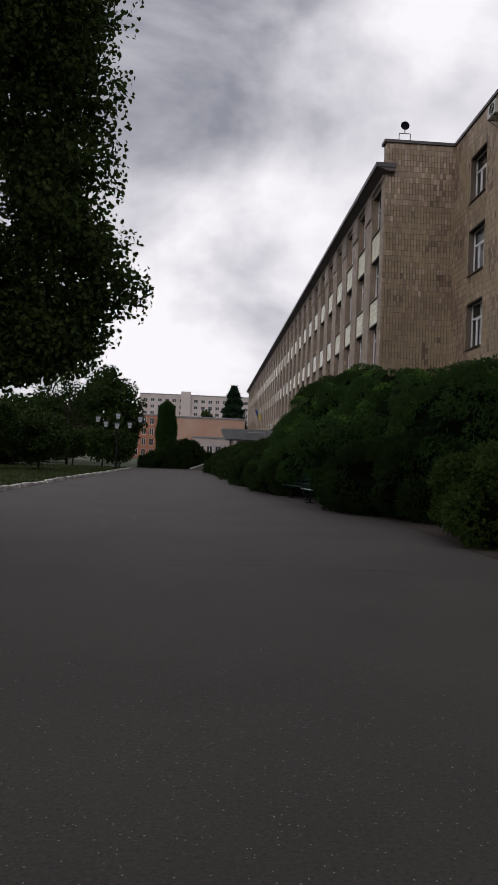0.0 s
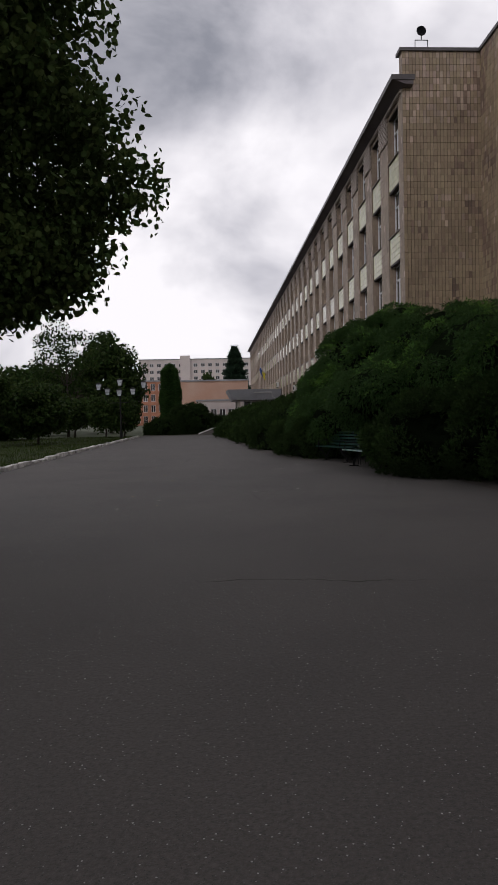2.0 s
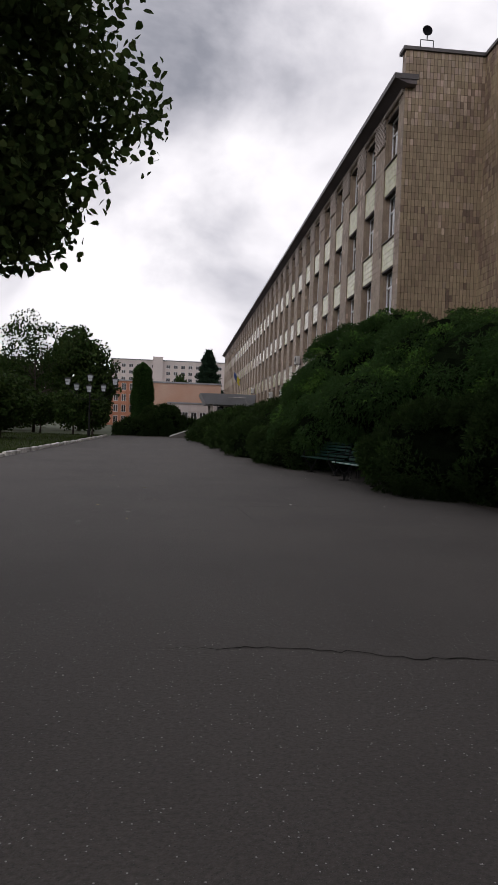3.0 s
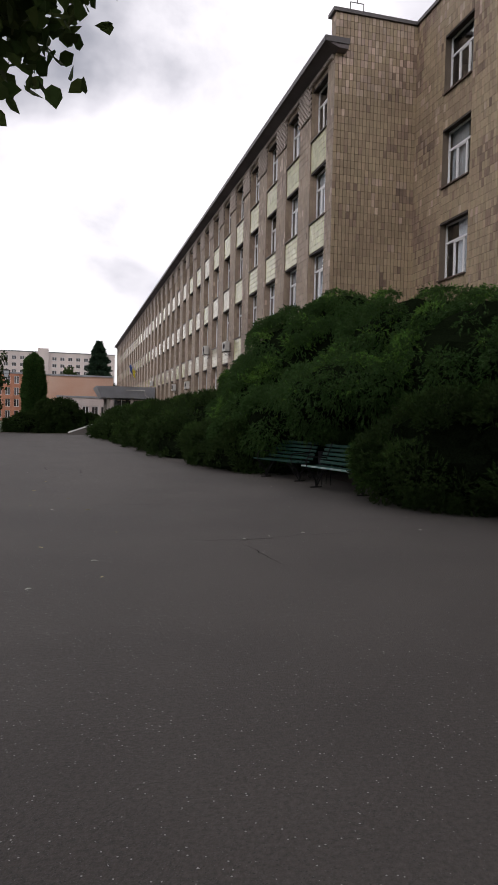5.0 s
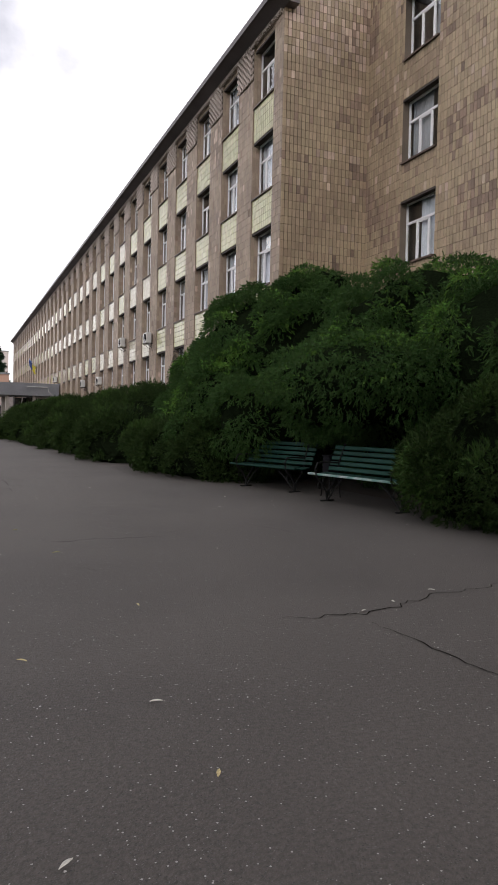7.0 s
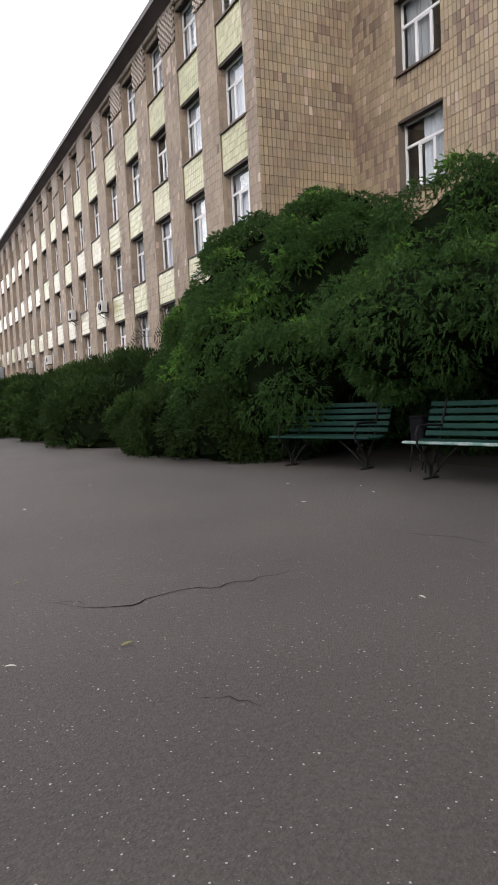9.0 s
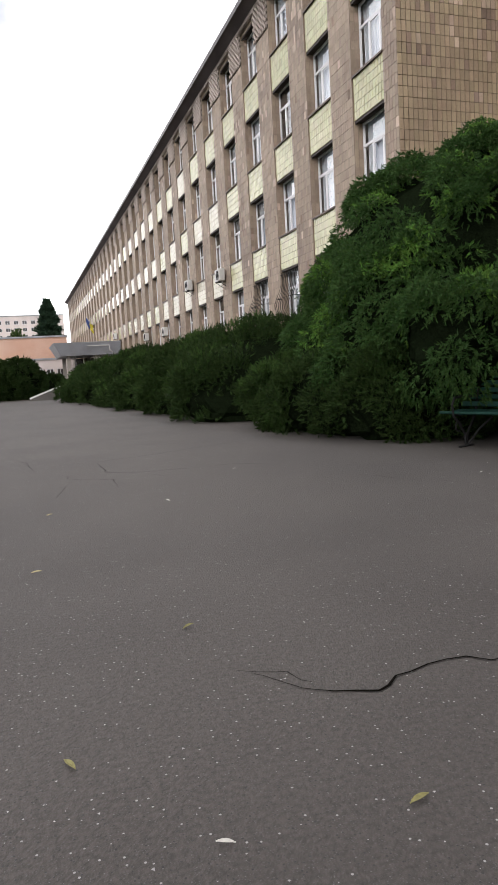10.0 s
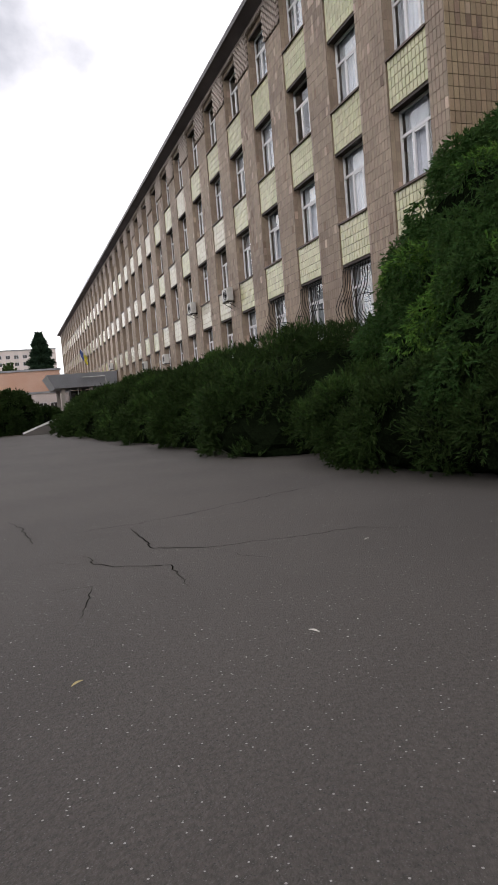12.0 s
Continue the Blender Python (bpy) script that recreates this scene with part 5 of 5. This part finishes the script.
Solid().box(-10.6, -6.0, 333.6, 336, 0, 31.2).make("stair_tower", PANEL, bpy.data.objects["apartment_block"], "taller stair tower").matrix_parent_inverse = Matrix.Translation((30.0, -335, 0))
needles_tree((10.7, 212.0, 0), 21.5, 3.3, 131)
broad_tree("young_tree", "young tree behind the brick block", (3.2, 205.0, 0), 5.0, 0.2, (3.2, 205.0, 11.0), (2.2, 2.2, 3.0), 3000, 0.5, FAR_LEAF, 133, 6, 0.3)

# ---- build: litter ----
for k, (x, y) in enumerate([(2.03, 31.08), (3.06, 31.12), (1.88, 29.3), (3.04, 24.5), (2.72, 22.88), (2.76, 22.18), (2.2, 23.63), (2.17, 21.86)]):
    fallen_leaf(x, y, PALE_BIT if k % 3 == 1 else STRAW, 0.06, 40 + 77 * k, "dry yellow leaf lying on the asphalt")
for k, (x, y) in enumerate([(4.46, 23.86), (4.8, 24.0), (5.3, 24.2), (6.09, 30.69), (6.39, 29.4), (5.5, 29.39), (4.16, 32.63), (4.3, 26.3), (6.92, 24.2), (7.3, 25.3), (7.2, 27.1), (2.25, 26.6), (6.6, 29.9)]):
    fallen_leaf(x, y, PALE_BIT, 0.05, 20 + 61 * k, "pale dry leaf lying on the asphalt")
for k, (x, y) in enumerate([(2.76, 26.56), (1.92, 27.1), (2.5, 28.02)]):
    fallen_leaf(x, y, GREEN_LEAF, 0.07, 15 + 100 * k, "crumpled greenish leaf lying on the asphalt")


def chips():
    rng = np.random.default_rng(17)
    n = 4500
    x, y = rng.uniform(-1.5, 7.5, n), 9 + 26 * rng.random(n)
    s = rng.uniform(0.0022, 0.0065, n)
    v, f = [], []
    for a, b, q in zip(x, y, s):
        k, t = len(v), rng.uniform(0, 6.28)
        v += [(a + q * math.cos(t + 2.1 * i) * rng.uniform(0.7, 1.2), b + q * math.sin(t + 2.1 * i) * rng.uniform(0.7, 1.2), 0.001) for i in range(3)] + [(a, b, q * 0.8)]
        f += [(k, k + 1, k + 3), (k + 1, k + 2, k + 3), (k + 2, k, k + 3)]
    tagged(mesh_object("loose_chips", v, f, STONE_CHIP), "scattered pale stone chips on the asphalt", "gravel", "", "stuff")


chips()
